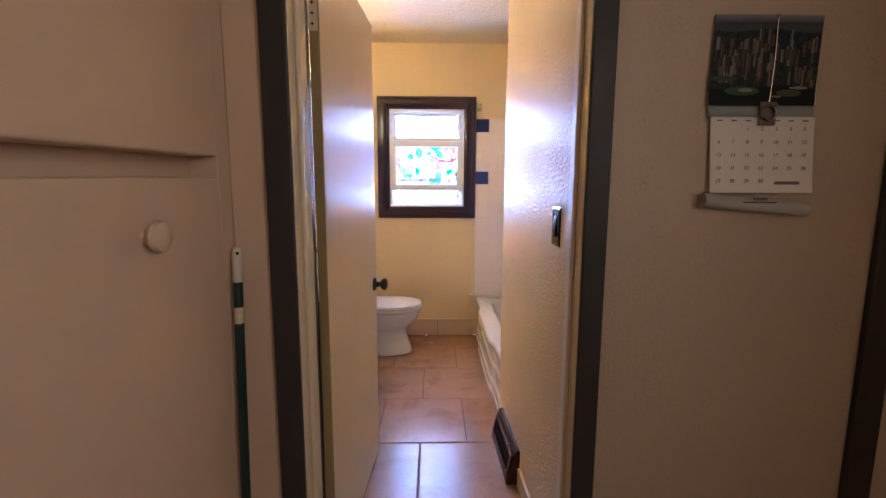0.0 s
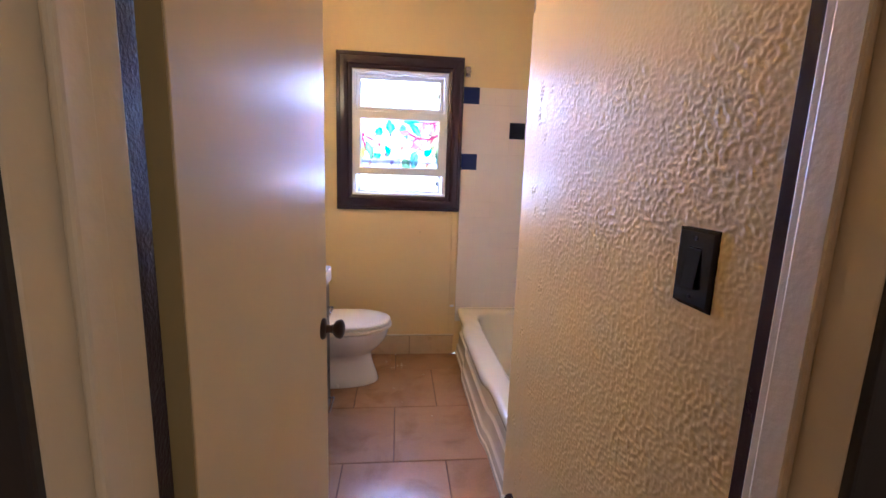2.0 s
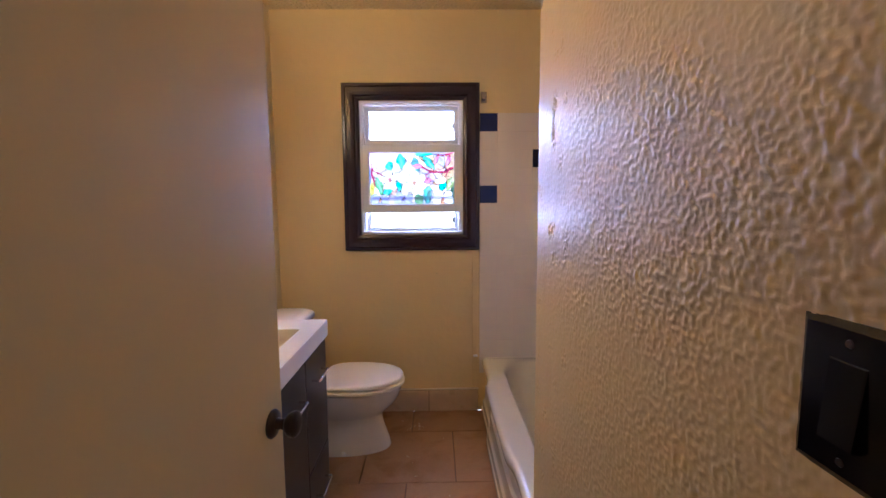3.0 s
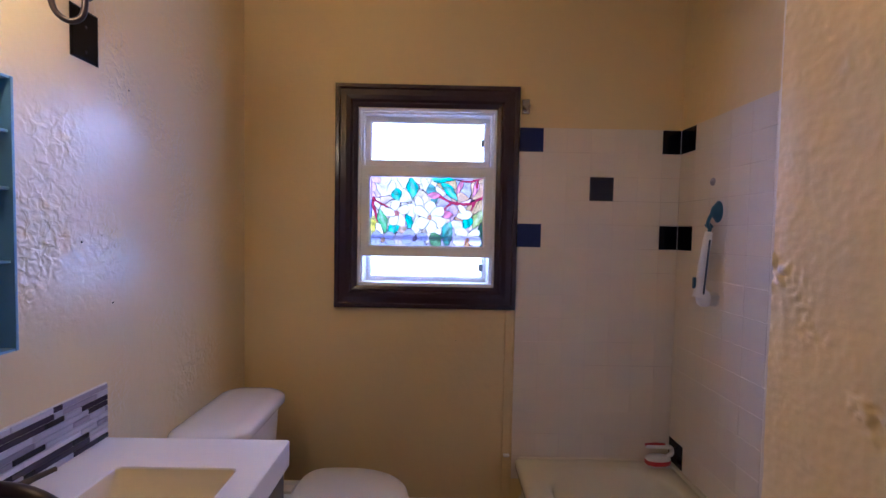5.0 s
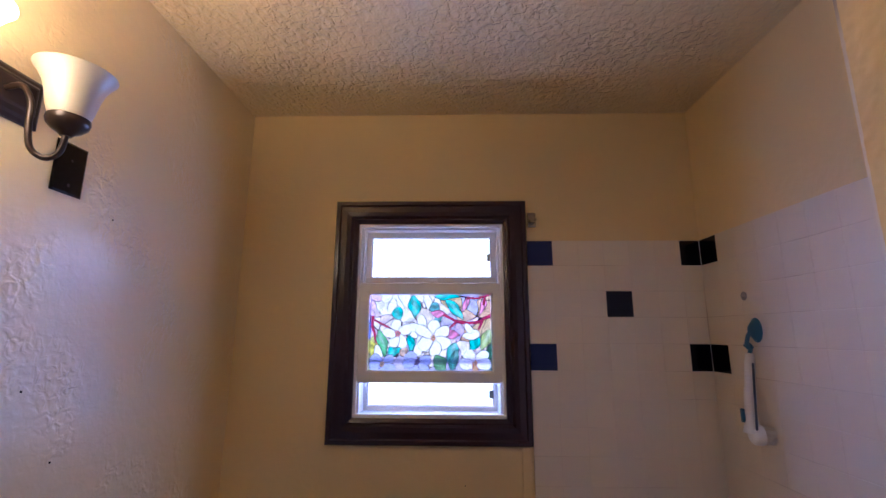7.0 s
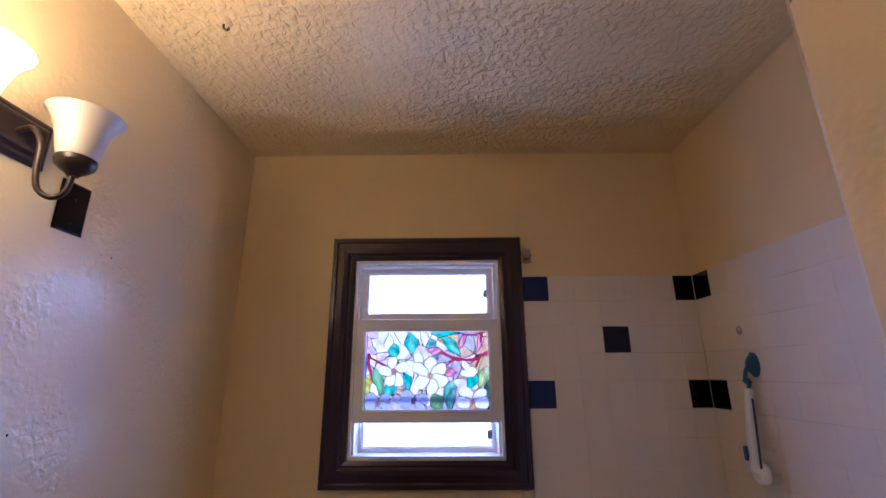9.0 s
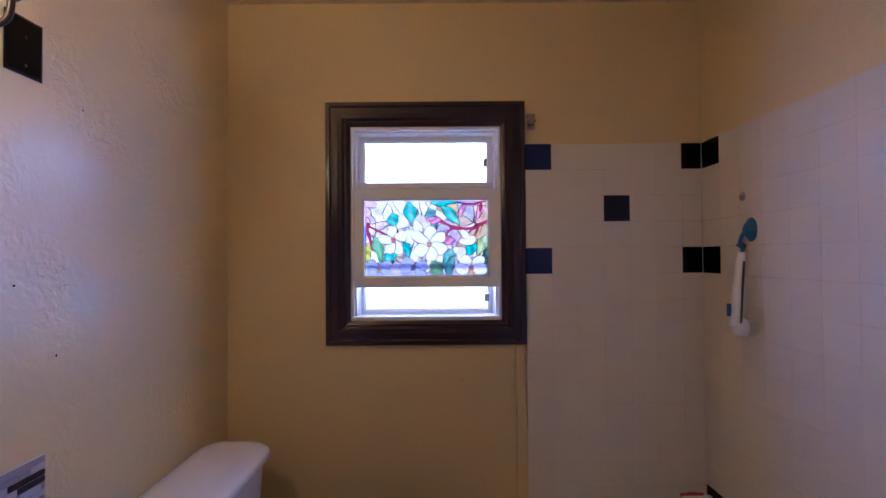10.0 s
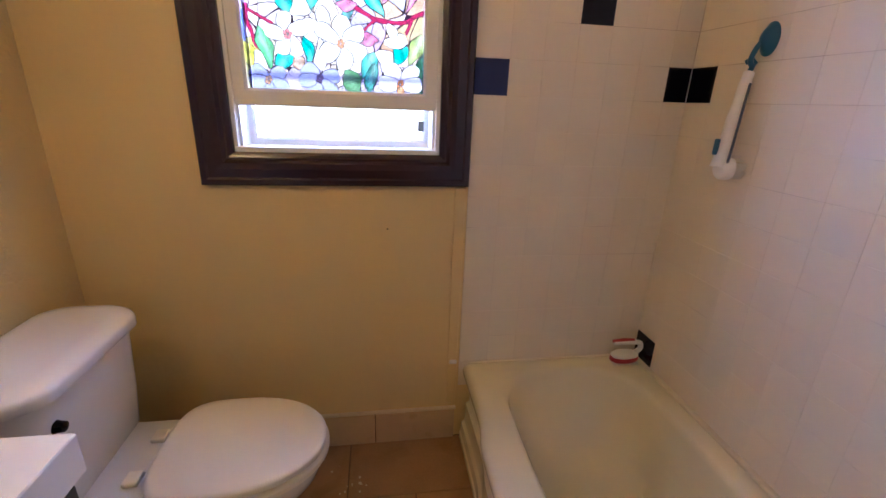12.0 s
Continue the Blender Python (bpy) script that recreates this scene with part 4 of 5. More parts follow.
brush = thing("scrub_brush", (1.20, 3.43, 1.16), "white and teal bath scrub brush hung on a suction hook", "brush")
handle_line = curve_points(((1.160, 3.432, 1.172), (1.164, 3.436, 1.22), (1.176, 3.444, 1.30), (1.190, 3.450, 1.38), (1.198, 3.452, 1.432)))
part("handle", tube(handle_line, [0.027, 0.026, 0.025, 0.024, 0.023, 0.022, 0.021, 0.020] + [0.018] * 10 + [0.016] * 10 + [0.014] * 4 + [0.011], 14), M_white_plastic, brush, "white curved handle", True)
part("grip_line", tube([(p.x - 0.012, p.y - 0.021, p.z) for p in curve_points(((1.168, 3.440, 1.148), (1.170, 3.428, 1.175), (1.176, 3.430, 1.23), (1.188, 3.440, 1.31), (1.201, 3.450, 1.40)))], 0.0035, 8), M_navy_rubber, brush, "navy rubber line")
head = part("head", lathe((1.150, 3.430, 1.168), (1, -0.15, 0), ((0, 0.012), (0.004, 0.026), (0.012, 0.032), (0.03, 0.033), (0.036, 0.031), (0.038, 0.02)), 24), M_white_plastic, brush, "round white brush head", True)
rng = random.Random(3)
b = bmesh.new()
for i in range(120):
    a, r = rng.uniform(0, 6.283), 0.028 * math.sqrt(rng.random())
    p = Vector((1.187, 3.424 + r * math.cos(a), 1.168 + r * math.sin(a)))
    tube((p, p + Vector((0.030, -0.004 + rng.uniform(-0.003, 0.003), rng.uniform(-0.003, 0.003)))), 0.0012, 4, b)
part("bristles", b, M_bristle, head, "pale bristles")
part("button", box(1.136, 1.146, 3.434, 3.448, 1.205, 1.250, 0.003), M_teal, brush, "teal grip spot")
part("neck", tube(curve_points(((1.198, 3.452, 1.430), (1.204, 3.453, 1.450), (1.206, 3.462, 1.462), (1.196, 3.472, 1.455))), 0.007, 10), M_teal, brush, "teal hanging loop", True)
cup = thing("suction_hook", (XE, 3.447, 1.50), "teal suction cup hook stuck to the tiles", "hook")
dome = lathe((XE - 0.0045, 3.434, 1.512), (-1, 0, 0), ((0, 0.043), (0.005, 0.043), (0.010, 0.036), (0.018, 0.028), (0.026, 0.018), (0.030, 0.008), (0.031, 0.003)), 28)
for v in dome.verts:
    v.co.y = 3.434 + 0.68 * (v.co.y - 3.434)
part("cup", dome, M_teal, cup, "", True)
part("hook", tube(curve_points(((XE - 0.022, 3.434, 1.515), (XE - 0.034, 3.442, 1.49), (XE - 0.036, 3.450, 1.462), (XE - 0.028, 3.451, 1.448), (XE - 0.018, 3.452, 1.456))), 0.007, 10), M_teal, cup, "", True)
disc = thing("adhesive_disc", (XE - 0.005, 3.476, 1.635), "small cloudy grey adhesive disc stuck to the tiles", "hook")
part("disc", lathe((XE - 0.0045, 3.476, 1.635), (-1, 0, 0), ((0, 0.017), (0.003, 0.016), (0.005, 0.010), (0.010, 0.007), (0.012, 0.002)), 20), M_disc, disc, "", True)

scrub = thing("scouring_brush", (1.165, 3.665, BZ), "red and white hand scrubbing brush standing in the tub corner", "brush")
part("sole", loft([egg(1.085 + d, 1.205 - d, 3.665, 0.030 - d * 0.5, z, 28, 2.2) for d, z in ((0.004, BZ + 0.012), (0.0, BZ + 0.016), (0.0, BZ + 0.028), (0.004, BZ + 0.032))]), M_red, scrub, "red brush body", True)
part("cap", loft([egg(1.088 + d, 1.202 - d, 3.665, 0.028 - d * 0.5, z, 28, 2.2) for d, z in ((0.0, BZ + 0.0325), (0.0, BZ + 0.040), (0.012, BZ + 0.050), (0.03, BZ + 0.053))]), M_white_plastic, scrub, "white top", True)
part("grip", tube(curve_points(((1.188, 3.665, BZ + 0.046), (1.206, 3.665, BZ + 0.062), (1.204, 3.665, BZ + 0.084), (1.182, 3.665, BZ + 0.092), (1.09, 3.667, BZ + 0.093))), 0.010, 10), M_white_plastic, scrub, "white looped grip", True)
part("grip_pad", tube(((1.085, 3.667, BZ + 0.100), (1.13, 3.667, BZ + 0.103), (1.175, 3.666, BZ + 0.102)), [0.006, 0.008, 0.006], 10), M_red, scrub, "red grip pad", True)
b = bmesh.new()
for i in range(220):
    x, y = rng.uniform(1.092, 1.198), rng.uniform(3.642, 3.688)
    tube(((x, y, BZ + 0.013), (x + rng.uniform(-0.004, 0.004), y + rng.uniform(-0.003, 0.003), BZ + 0.0005)), 0.0012, 4, b)
part("bristles", b, M_bristle, scrub, "pale bristles")

hook = thing("ceiling_hook", (-0.51, 2.90, ZC), "old screw hook with crumbled plaster in the ceiling", "hook")
part("plaster", lathe((-0.51, 2.90, ZC + 0.001), (0, 0, -1), ((0, 0.026), (0.004, 0.02), (0.009, 0.013), (0.011, 0.006)), 9), M_ceiling, hook, "crumbled plaster")
part("wire", tube(curve_points(((-0.51, 2.90, ZC - 0.005), (-0.51, 2.90, ZC - 0.02), (-0.500, 2.90, ZC - 0.030), (-0.492, 2.90, ZC - 0.022))), 0.0035, 8), M_steel, hook, "steel hook", True)

# old nail holes in the plaster
for p, axis, wall in (((0.205, YN - 0.0002, 0.905), (0, -1, 0), wall_north), ((XW + 0.0002, 3.00, 1.80), (1, 0, 0), wall_west), ((XW + 0.0002, 2.83, 1.37), (1, 0, 0), wall_west), ((XW + 0.0002, 2.93, 1.20), (1, 0, 0), wall_west)):
    part("nail_hole", lathe(p, axis, ((-0.004, 0.002), (0.0002, 0.0025), (0.0006, 0.0012)), 9), M_black, wall)

# splash guard and strip beside the tub
structure("trim_tub_strip", box(0.432, 0.470, YN - 0.007, YN - 0.0005, 0.17, 1.05, 0.003), M_wall, "cream painted cover strip beside the tiles", "trim")
guard = thing("pipe_stub", (0.45, YN, 0.372), "small capped pipe stub beside the tub", "pipe")
part("stub", lathe((0.438, YN - 0.020, 0.372), (1, 0, 0), ((0, 0.006), (0.004, 0.008), (0.024, 0.008), (0.028, 0.005)), 12), M_white_plastic, guard, "", True)

# ---- hall things ----
CXF = -0.385
linen = thing("linen_cabinet", (-0.66, 0.2, 0), "beige painted built-in hall cabinet with round knobs", "cabinet")
part("body", box(HX0 + 0.001, CXF - 0.080, -0.75, YH - 0.001, 0, ZC - 0.051), M_cabinet, linen)
part("stile", box(CXF - 0.0795, CXF - 0.004, 1.035, YH - 0.0015, 0.01, ZC - 0.06, 0.002), M_cabinet, linen)
part("rail", box(CXF - 0.0795, CXF - 0.070, -0.74, 1.034, 1.25, 1.44, 0.002), M_cabinet, linen)
for y0, y1 in ((0.30, 1.030), (-0.44, 0.294)):
    for z0, z1, kz in ((1.368, 2.40, 1.50), (0.06, 1.322, 1.208)):
        b = box(CXF - 0.069, CXF, y0, y1, z0, z1, 0.006, 3)
        for v in b.verts:
            if 1.2 < v.co.z < 1.5:
                v.co.z += 0.035 * (v.co.y - 1.03)
        d = part("door", b, M_cabinet, linen)
        if z0 < 1:
            ky = 0.755 if y0 > 0 else y0 + 0.1
            part("knob", lathe((CXF, ky, kz), (1, 0, 0), ((0, 0.013), (0.008, 0.012), (0.014, 0.021), (0.023, 0.028), (0.033, 0.026), (0.040, 0.015), (0.042, 0.004)), 28), M_cabinet, d, "", True)

pole = thing("broom_handle", (-0.372, 0.985, 0), "dark green lacquered broom handle with ivory cap leaning in the corner", "broom")
p0, p1 = Vector((-0.360, 0.985, 0.0)), Vector((-0.366, 1.055, 1.150))
part("shaft", tube((p0, p0.lerp(p1, 0.93)), 0.0115, 14), M_green, pole, "", True)
part("cap", tube([p0.lerp(p1, t) for t in (0.925, 0.93, 0.985, 0.997, 1.0)], [0.0118, 0.0125, 0.0122, 0.010, 0.005], 14), M_cap, pole, "ivory hanging cap", True)
part("cap_hole", lathe(p0.lerp(p1, 0.988) + Vector((0.006, -0.0108, 0)), (0.4, -1, 0), ((0, 0.004), (0.0015, 0.003)), 10), M_black, pole)
part("label_band", tube([p0.lerp(p1, t) for t in (0.835, 0.87)], 0.0120, 14), M_label, pole, "faded paper label")

# calendar
YC = YH - 0.003
cal = thing("wall_calendar", (0.945, YC, 1.24), "paper wall calendar with city photograph, held open by a clip", "calendar")


def sheet(name, x0, x1, z0, z1, mat, label="", lean=0.0, lift=0.0, parent=None):
    """A thin, slightly curling sheet of paper."""
    b = bmesh.new()
    n, m = 8, 8
    grid = []
    for j in range(m + 1):
        rowv = []
        for i in range(n + 1):
            u, v = i / n, j / m
            rowv.append(b.verts.new((x0 + u * (x1 - x0) - lean * (1 - v), YC - lift - 0.004 - 0.006 * (1 - v) ** 2 - 0.003 * math.sin(3.1 * u), z0 + v * (z1 - z0))))
        grid.append(rowv)
    for j in range(m):
        for i in range(n):
            b.faces.new((grid[j][i], grid[j][i + 1], grid[j + 1][i + 1], grid[j + 1][i]))
    ext = bmesh.ops.extrude_face_region(b, geom=b.faces[:])
    bmesh.ops.translate(b, vec=(0, 0.001, 0), verts=[v for v in ext["geom"] if isinstance(v, bmesh.types.BMVert)])
    return part(name, b, mat, parent or cal, label)


def photo_material():
    """Printed photograph: reads the picture laid on the sheet."""
    m = bpy.data.materials.new("city photograph")
    m.use_nodes = True
    N, L = m.node_tree.nodes, m.node_tree.links
    b = N["Principled BSDF"]
    b.inputs["Roughness"].default_value = 0.6
    b.inputs["Specular IOR Level"].default_value = 0.15
    a = N.new("ShaderNodeVertexColor")
    a.layer_name = "print"
    L.new(a.outputs["Color"], b.inputs["Base Color"])
    return m


def city_print(u, v):
    """An aerial view at dusk: haze, dark country, a cluster of towers, then a park and black water."""
    rs = np.random.RandomState(21)
    mottled = 0.5 + 0.5 * np.sin(47 * u + 5 * np.sin(31 * v)) * np.sin(58 * v + 4 * np.sin(37 * u))
    col = np.empty(u.shape + (3,))
    col[:] = np.array((0.018, 0.026, 0.026)) * (0.5 + mottled)[..., None]
    haze = np.clip(1 - v / 0.11, 0, 1)[..., None]
    col = col * (1 - haze) + np.array((0.22, 0.22, 0.24)) * haze
    hills = (v > 0.10) & (v < 0.17 + 0.02 * np.sin(9 * u))
    col[hills] = (0.05, 0.06, 0.07)
    for k in range(120):
        x, foot = rs.uniform(0.04, 0.97), rs.uniform(0.34, 0.80)
        near = 1 - abs(x - 0.5) * 1.2
        tall, wide = rs.uniform(0.05, 0.20) * (0.5 + 0.9 * near), rs.uniform(0.016, 0.042)
        tone = np.array(((0.20, 0.16, 0.12), (0.13, 0.12, 0.11), (0.24, 0.22, 0.20), (0.06, 0.06, 0.065), (0.15, 0.10, 0.07))[rs.randint(5)]) * rs.uniform(0.5, 1.15)
        face = (np.abs(u - x) < wide / 2) & (v < foot) & (v > foot - tall)
        lit = face & (u < x + 0.1 * wide)
        floors = (0.85 + 0.2 * np.sin(v * 310))[..., None]
        col[face] = (tone * 0.32 * floors)[face]
        col[lit] = (tone * floors)[lit]
    col[(v > 0.80 + 0.03 * np.sin(7 * u))] = (0.006, 0.010, 0.008)
    for cx, cy, rx, ry, tone in ((0.30, 0.84, 0.16, 0.05, (0.05, 0.09, 0.04)), (0.33, 0.83, 0.07, 0.02, (0.24, 0.24, 0.22)), (0.74, 0.86, 0.12, 0.04, (0.06, 0.07, 0.05)), (0.83, 0.80, 0.09, 0.014, (0.26, 0.25, 0.25)), (0.62, 0.90, 0.05, 0.012, (0.30, 0.14, 0.10)), (0.12, 0.70, 0.12, 0.03, (0.04, 0.08, 0.04))):
        col[((u - cx) / rx) ** 2 + ((v - cy) / ry) ** 2 < 1] = tone
    return col


def photograph_sheet(x0, x1, z0, z1):
    nu, nv = 190, 150
    gu, gv = np.meshgrid(np.linspace(0, 1, nu + 1), np.linspace(0, 1, nv + 1))
    co = np.stack((x0 + gu * (x1 - x0) - 0.006 * gv, YC - 0.0045 - 0.003 * np.sin(3.1 * gu) - 0.006 * gv ** 2, z1 - gv * (z1 - z0)), -1).reshape(-1, 3)
    i = np.arange(nv)[:, None] * (nu + 1) + np.arange(nu)[None, :]
    quads = np.stack((i, i + nu + 1, i + nu + 2, i + 1), -1).reshape(-1, 4)
    me = bpy.data.meshes.new("photograph")
    me.from_pydata((co - np.array(ORG[cal])).tolist(), [], quads.tolist())
    attr = me.color_attributes.new("print", "FLOAT_COLOR", "POINT")
    attr.data.foreach_set("color", np.concatenate((city_print(gu, gv).reshape(-1, 3), np.ones((co.shape[0], 1))), 1).astype(np.float32).ravel())
    me.materials.append(photo_material())
    ob = new("photograph", me)
    ob.parent = cal
    return tagged(ob, "dark aerial photograph of city towers")


sheet("photograph_backing", 0.812, 1.078, 1.506, 1.717, M_paper, "", 0, -0.0015)
photograph_sheet(0.811, 1.080, 1.504, 1.719)
sheet("header", 0.809, 1.078, 1.478, 1.5035, M_grey_paper, "grey-green header strip", 0, 0.001)
page = sheet("page", 0.818, 1.084, 1.288, 1.4775, M_paper, "printed month page", -0.010, 0.002)
curl = bmesh.new()
loft([[(x, YC - 0.018 - r * math.cos(a), 1.268 - 0.006 * k + r * math.sin(a)) for a, r in [(radians(-80 + 26 * n), 0.016 + 0.0006 * n) for n in range(13)]] for k, x in enumerate((0.806, 0.87, 0.94, 1.01, 1.076))], False, False, curl, False)
bmesh.ops.solidify(curl, geom=curl.faces[:], thickness=0.0008)
part("rolled_page", curl, M_paper, cal, "curled lower page", True)
days = ["", "", "1", "2", "3", "4", "5"] + [str(k) for k in range(6, 31)]


def lettering(text, x, z, size, parent, y):
    cu = bpy.data.curves.new("lettering", "FONT")
    cu.body, cu.size, cu.align_x, cu.extrude = text, size, "CENTER", 0.0003
    tmp = bpy.data.objects.new("lettering", cu)
    me = bpy.data.meshes.new_from_object(tmp)
    bpy.data.objects.remove(tmp)
    me.transform(Matrix.Translation(Vector((x, y, z)) - ORG[parent]) @ Matrix.Rotation(radians(90), 4, "X"))
    me.materials.append(M_print)
    ob = new("date_number", me)
    ob.parent = parent
    return ob


for k, text in enumerate(days):
    col_i, row_i = k % 7, k // 7
    if text:
        v = 1 - (0.022 + row_i * 0.0325 + 0.012) / 0.1895
        y = YC - 0.002 - 0.004 - 0.006 * (1 - v) ** 2 - 0.0036
        lettering(text, 0.838 + col_i * 0.0365 + 0.008 * (1 - v), 1.4775 - 0.034 - row_i * 0.0325, 0.013, page, y)
for i in range(7):
    part("weekday_bar", box(0.832 + i * 0.0365, 0.846 + i * 0.0365, YC - 0.0095, YC - 0.0088, 1.466, 1.469), M_print, page)
part("month_bar", box(0.99, 1.055, YC - 0.0150, YC - 0.0143, 1.309, 1.317), M_print, page)
part("text_bar", box(0.90, 0.985, YC - 0.0375, YC - 0.0352, 1.262, 1.2655), M_print, cal)
part("text_bar", box(0.925, 0.96, YC - 0.0372, YC - 0.0350, 1.270, 1.276), M_print, cal)
clip = thing("steel_clip", (0.952, YC - 0.012, 1.48), "dull steel clip with a ring holding the calendar open", "clip")
part("jaw", box(0.932, 0.975, YC - 0.018, YC - 0.0125, 1.455, 1.512, 0.002), M_steel, clip)
part("ring", tube([(0.953 + 0.017 * math.cos(a), YC - 0.022, 1.484 + 0.017 * math.sin(a)) for a in [2 * math.pi * i / 24 for i in range(25)]], 0.003, 8), M_nickel, clip, "", True)
part("string", tube(((0.956, YC - 0.014, 1.51), (0.9605, YC - 0.013, 1.60), (0.962, YC - 0.009, 1.716)), 0.0013, 6), M_nickel, clip, "thin string")
part("pin", lathe((0.962, YC - 0.007, 1.716), (0, -1, 0), ((0, 0.003), (0.003, 0.004), (0.005, 0.002)), 10), M_steel, clip)

# ---- pieces of the setting: baseboards, floor and wall tiles, mosaic ----


def shared(name, bm, mat):
    me = bpy.data.meshes.new(name)
    bmesh.ops.recalc_face_normals(bm, faces=bm.faces)
    bm.to_mesh(me)
    bm.free()
    me.materials.append(mat)
    return me


def pillow(w, h, t, edge):
    """A glazed tile with softened edges: w wide, h high, standing t out of z = 0, about its centre."""
    b = bmesh.new()
    loops = [[(-w / 2 + d, -h / 2 + d, z), (w / 2 - d, -h / 2 + d, z), (w / 2 - d, h / 2 - d, z), (-w / 2 + d, h / 2 - d, z)] for d, z in ((0, 0), (0, t - edge), (edge * 0.4, t - edge * 0.3), (edge * 1.6, t))]
    return loft(loops, False, True, b)


def piece(name, me, parent, loc, rot=None):
    ob = new(name, me)
    ob.parent = parent
    ob.location = loc
    if rot:
        ob.rotation_euler = rot
    return ob


rng = random.Random(11)
floor = structure("floor", box(XW, XE, YH + 0.001, YN, -0.1, -0.006), M_floor_grout, "floor of large tan stone tiles with dark joints", "floor")
FP, FT = 0.47, 0.460
tile_meshes = {}
for row in range(-1, 6):
    y0 = 2.05 + (row - 2) * FP
    shift = 0.052 if row % 2 == 1 else -0.178
    for c in range(-2, 4):
        x0 = shift + c * FP
        a0, a1 = max(x0, XW) + 0.002, min(x0 + FP, XE) - 0.002
        b0, b1 = max(y0, YB + 0.03) + 0.002, min(y0 + FP, YN) - 0.002
        if a1 - a0 < 0.03 or b1 - b0 < 0.03:
            continue
        key = (round(a1 - a0, 3), round(b1 - b0, 3))
        if key not in tile_meshes:
            tile_meshes[key] = shared("floor_tile", pillow(a1 - a0, b1 - b0, 0.009, 0.003), M_floor_tile)
        piece("floor_tile", tile_meshes[key], floor, ((a0 + a1) / 2, (b0 + b1) / 2, -0.0085), (radians(rng.uniform(-0.08, 0.08)), radians(rng.uniform(-0.08, 0.08)), 0))
flakes = bmesh.new()
for i in range(20):
    near_toilet = i < 12
    x, y = (rng.gauss(0.07, 0.035), rng.gauss(3.505, 0.03)) if near_toilet else (rng.uniform(-0.05, 0.40), rng.uniform(2.7, 3.65))
    r = rng.uniform(0.0015, 0.006)
    k = 7
    ring_pts = [(x + r * rng.uniform(0.5, 1.3) * math.cos(6.283 * j / k), y + r * rng.uniform(0.5, 1.3) * math.sin(6.283 * j / k)) for j in range(k)]
    prism(ring_pts, 0.0006, 0.0014, flakes)
tagged(part("paint_flakes", flakes, M_label), "dried white paint flecks on the floor tiles", "paint flecks", "", "stuff")
structure("threshold", box(JL, JR, YH, YB + 0.03, -0.006, 0.004, 0.003), M_hall_floor, "worn wooden door threshold", "threshold")

# stone baseboard on the north wall, cream board on the switch wall
base_n = structure("baseboard_north", box(XW + 0.003, 0.470, YN - 0.006, YN - 0.0005, 0.0, 0.143), M_floor_grout, "tan stone tile baseboard with a cream cap strip", "baseboard")
for x0, x1 in ((XW + 0.004, -0.32), (-0.316, 0.148), (0.152, 0.469)):
    me = shared("base_tile", pillow(x1 - x0, 0.136, 0.008, 0.002), M_base_tile)
    piece("base_tile", me, base_n, ((x0 + x1) / 2, YN - 0.0055, 0.070), (radians(90), 0, 0))
structure("trim_base_cap", box(XW + 0.003, 0.474, YN - 0.016, YN - 0.0005, 0.1435, 0.153, 0.003), M_jamb, "cream cap strip over the baseboard", "trim")
for y0, y1 in ((YB + 0.03, RY0 - 0.003), (RY1 + 0.003, YE - 0.002)):
    b = prism([(switch_wall_x(y0) - 0.013, y0), (switch_wall_x(y0) - 0.0005, y0), (switch_wall_x(y1) - 0.0005, y1), (switch_wall_x(y1) - 0.013, y1)], 0, 0.085)
    structure("baseboard_switch", b, M_jamb, "cream painted wooden baseboard", "baseboard")

# wall tiles
full = {k: shared("tile", pillow(PITCH - 0.0005, PITCH - 0.0014, 0.0014, 0.0005), m) for k, m in ((False, M_white_tile), ("navy", M_navy_tile), (True, M_black_tile))}
rows_n = 15
PITCH_E = 0.1118
for dark, mat in ((False, M_white_tile), (True, M_black_tile)):
    full[("east", dark)] = shared("tile", pillow(PITCH_E - 0.0005, PITCH - 0.0014, 0.0014, 0.0005), mat)


def tile_backing(name, x0, x1, y0, y1, z0):
    return structure(name, box(x0, x1, y0, y1, z0, TOP + 0.0005), M_grout, "white glazed wall tiles with navy accents around the tub", "wall tiles")


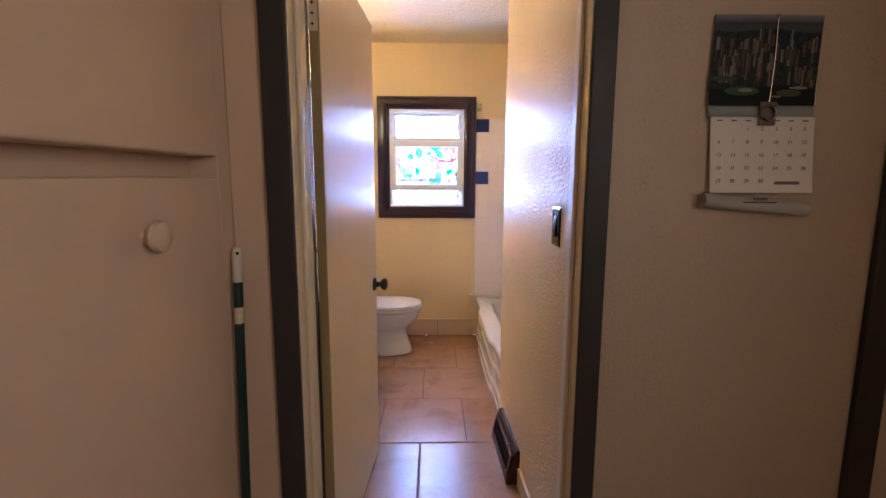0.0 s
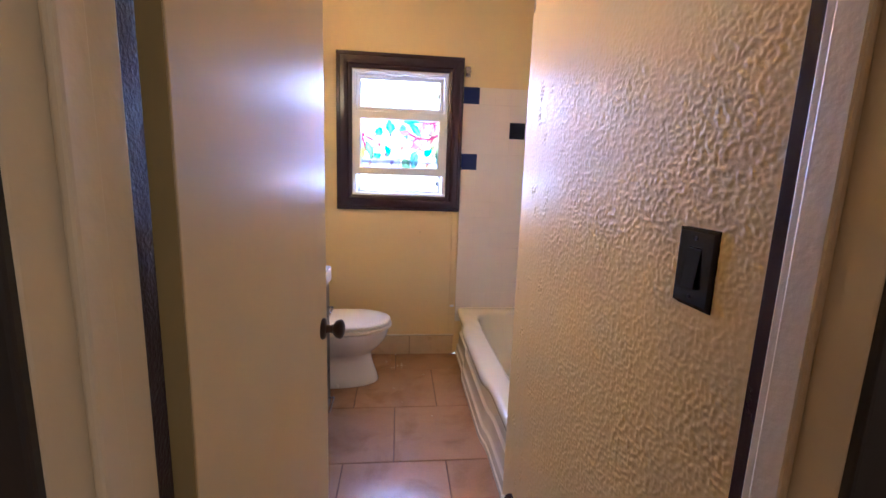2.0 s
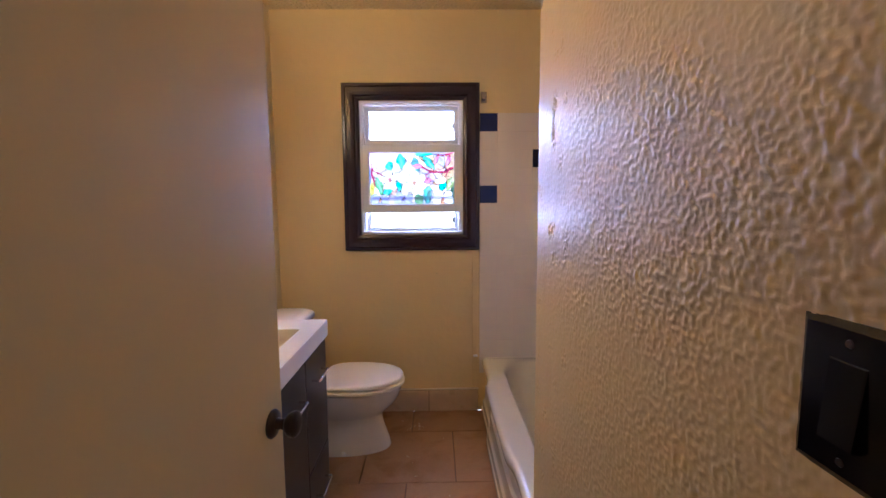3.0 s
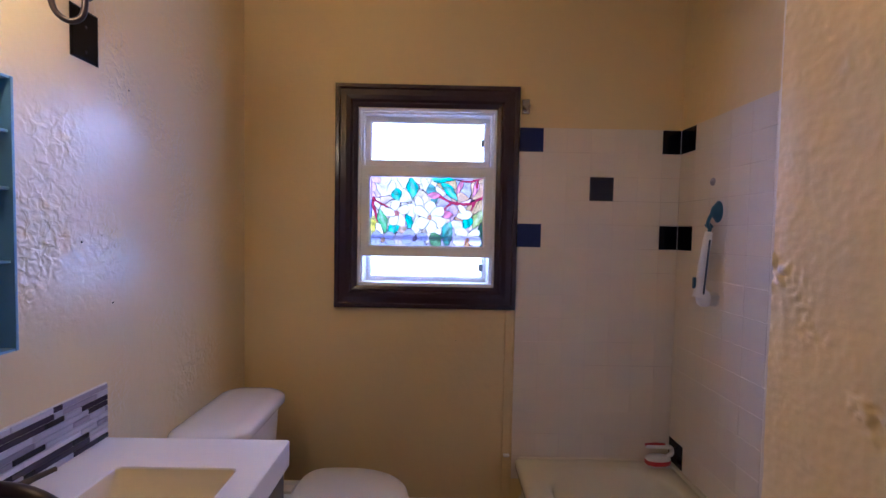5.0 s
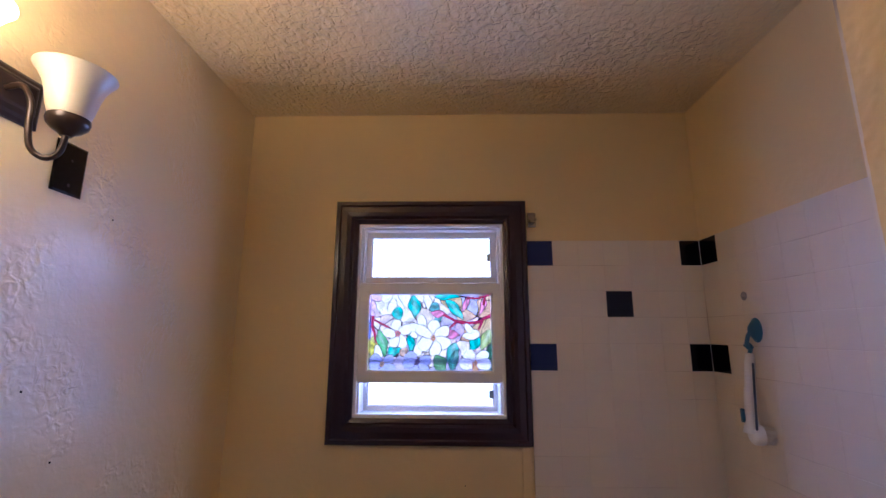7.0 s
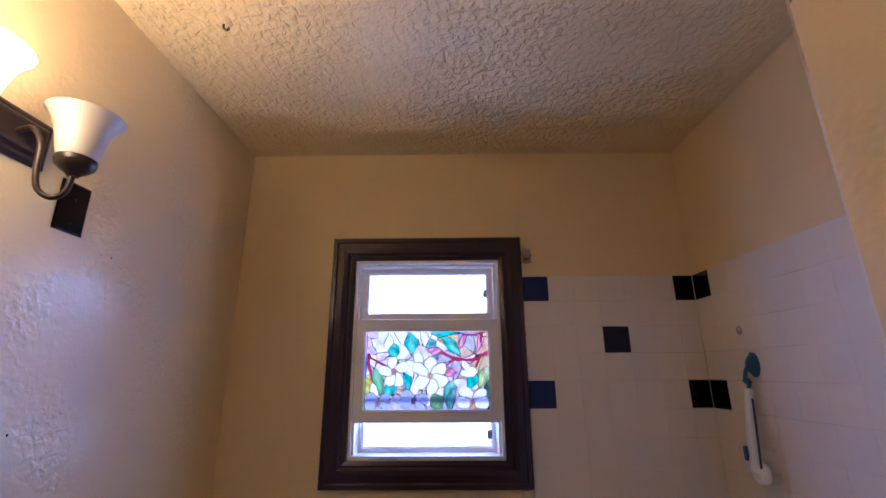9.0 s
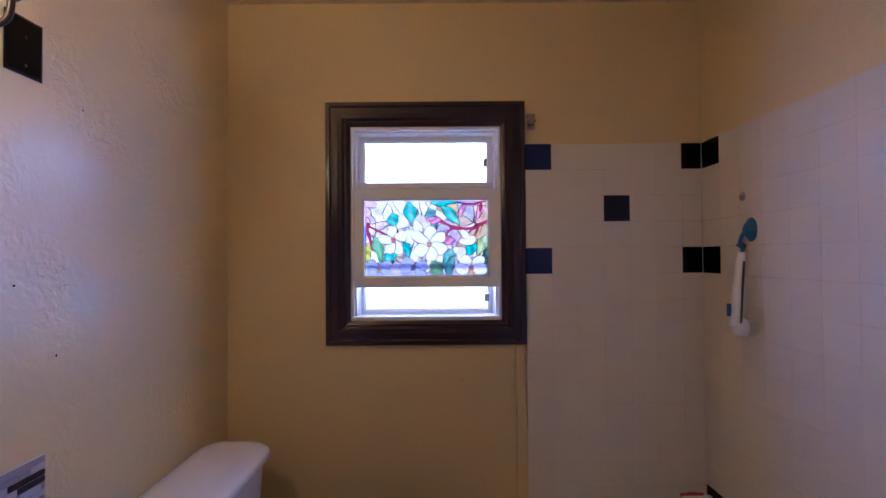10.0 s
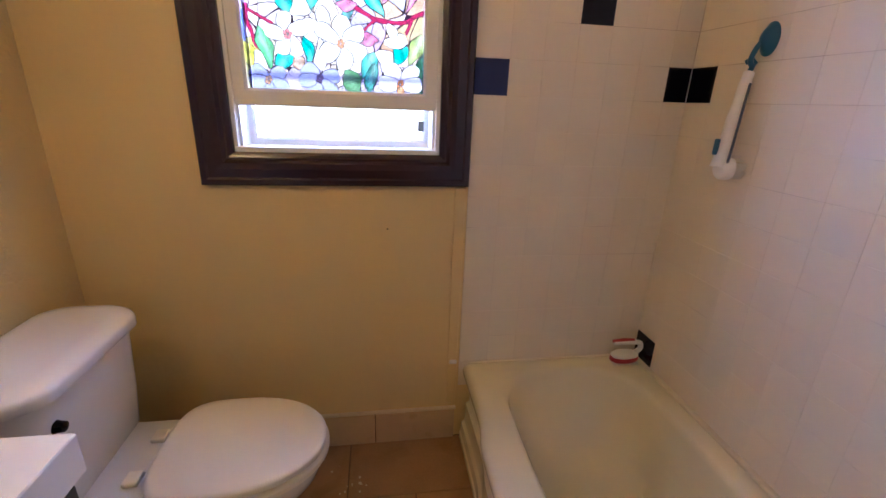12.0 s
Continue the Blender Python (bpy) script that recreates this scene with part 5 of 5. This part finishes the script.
grout_n = tile_backing("tiles_north", COL0 - 0.0005, XE - 0.0005, YN - 0.005, YN - 0.0003, BZ - 0.05)
grout_e = tile_backing("tiles_east", XE - 0.005, XE - 0.0003, YE + 0.0185, YN - 0.0055, BZ - 0.05)
grout_s = tile_backing("tiles_south", switch_wall_x(YE), XE - 0.0055, YE + 0.0185, YE + 0.0225, BZ - 0.05)
navy_n = {(0, 0), (2, 3), (4, 0), (0, 6), (4, 6)}
navy_e = {(0, 0), (4, 0), (13, 0), (0, 7), (4, 7)}
for r in range(rows_n):
    z = TOP - PITCH * (r + 0.5)
    if z < BZ - 0.06:
        continue
    for c in range(7):
        x = COL0 + PITCH * (c + 0.5) - 0.0008
        if c == 6:
            w = XE - 0.0075 - (COL0 + PITCH * 6)
            key = ("cut", (r, c) in navy_n)
            if key not in full:
                full[key] = shared("tile", pillow(w, PITCH - 0.0014, 0.0014, 0.0005), M_black_tile if key[1] else M_white_tile)
            piece("tile", full[key], grout_n, (COL0 + PITCH * 6 + w / 2, YN - 0.0048, z), (radians(90 + rng.uniform(-0.25, 0.25)), 0, radians(rng.uniform(-0.25, 0.25))))
        else:
            piece("tile", full["navy" if c == 0 and (r, c) in navy_n else (r, c) in navy_n], grout_n, (x, YN - 0.0048, z), (radians(90 + rng.uniform(-0.25, 0.25)), 0, radians(rng.uniform(-0.25, 0.25))))
    for c in range(13):
        y = YN - 0.0075 - PITCH_E * (c + 0.5)
        piece("tile", full[("east", (r, c) in navy_e)], grout_e, (XE - 0.0048, y, z), (radians(90 + rng.uniform(-0.25, 0.25)), 0, radians(-90 + rng.uniform(-0.25, 0.25))))
    for c in range(6):
        piece("tile", full[False], grout_s, (switch_wall_x(YE) + 0.02 + PITCH * (c + 0.5), YE + 0.022, z), (radians(90), 0, radians(180)))

# mosaic backsplash
splash = thing("backsplash", (XW, 2.44, TZ), "glass and stone strip mosaic backsplash above the worktop", "backsplash")
part("bed", box(XW + 0.0005, XW + 0.006, 1.985, 2.897, TZ + 0.001, 0.988), M_grout, splash)
mosaic = [material("mosaic " + n, c, r, vary=0.12, vscale=30, random=0.15) for n, c, r in (("pale stone", (0.50, 0.46, 0.49), 0.4), ("grey stone", (0.30, 0.26, 0.29), 0.3), ("black glass", (0.008, 0.007, 0.010), 0.12), ("plum glass", (0.040, 0.026, 0.036), 0.15))]
sizes = {}
rh = 0.0148
for r in range(10):
    y = 1.987
    while y < 2.893:
        w = rng.choice((0.024, 0.05, 0.075, 0.10, 0.15))
        w = min(w, 2.895 - y)
        if w > 0.006:
            k = rng.choice((0, 0, 0, 0, 1, 2, 3, 3))
            key = (round(w, 3), k)
            if key not in sizes:
                sizes[key] = shared("strip_tile", pillow(w - 0.002, rh - 0.002, 0.005, 0.0012), mosaic[k])
            piece("strip_tile", sizes[key], splash, (0.0055, y + w / 2 - 2.44, 0.002 + rh * (r + 0.5)), (radians(90), 0, radians(90)))
        y += w
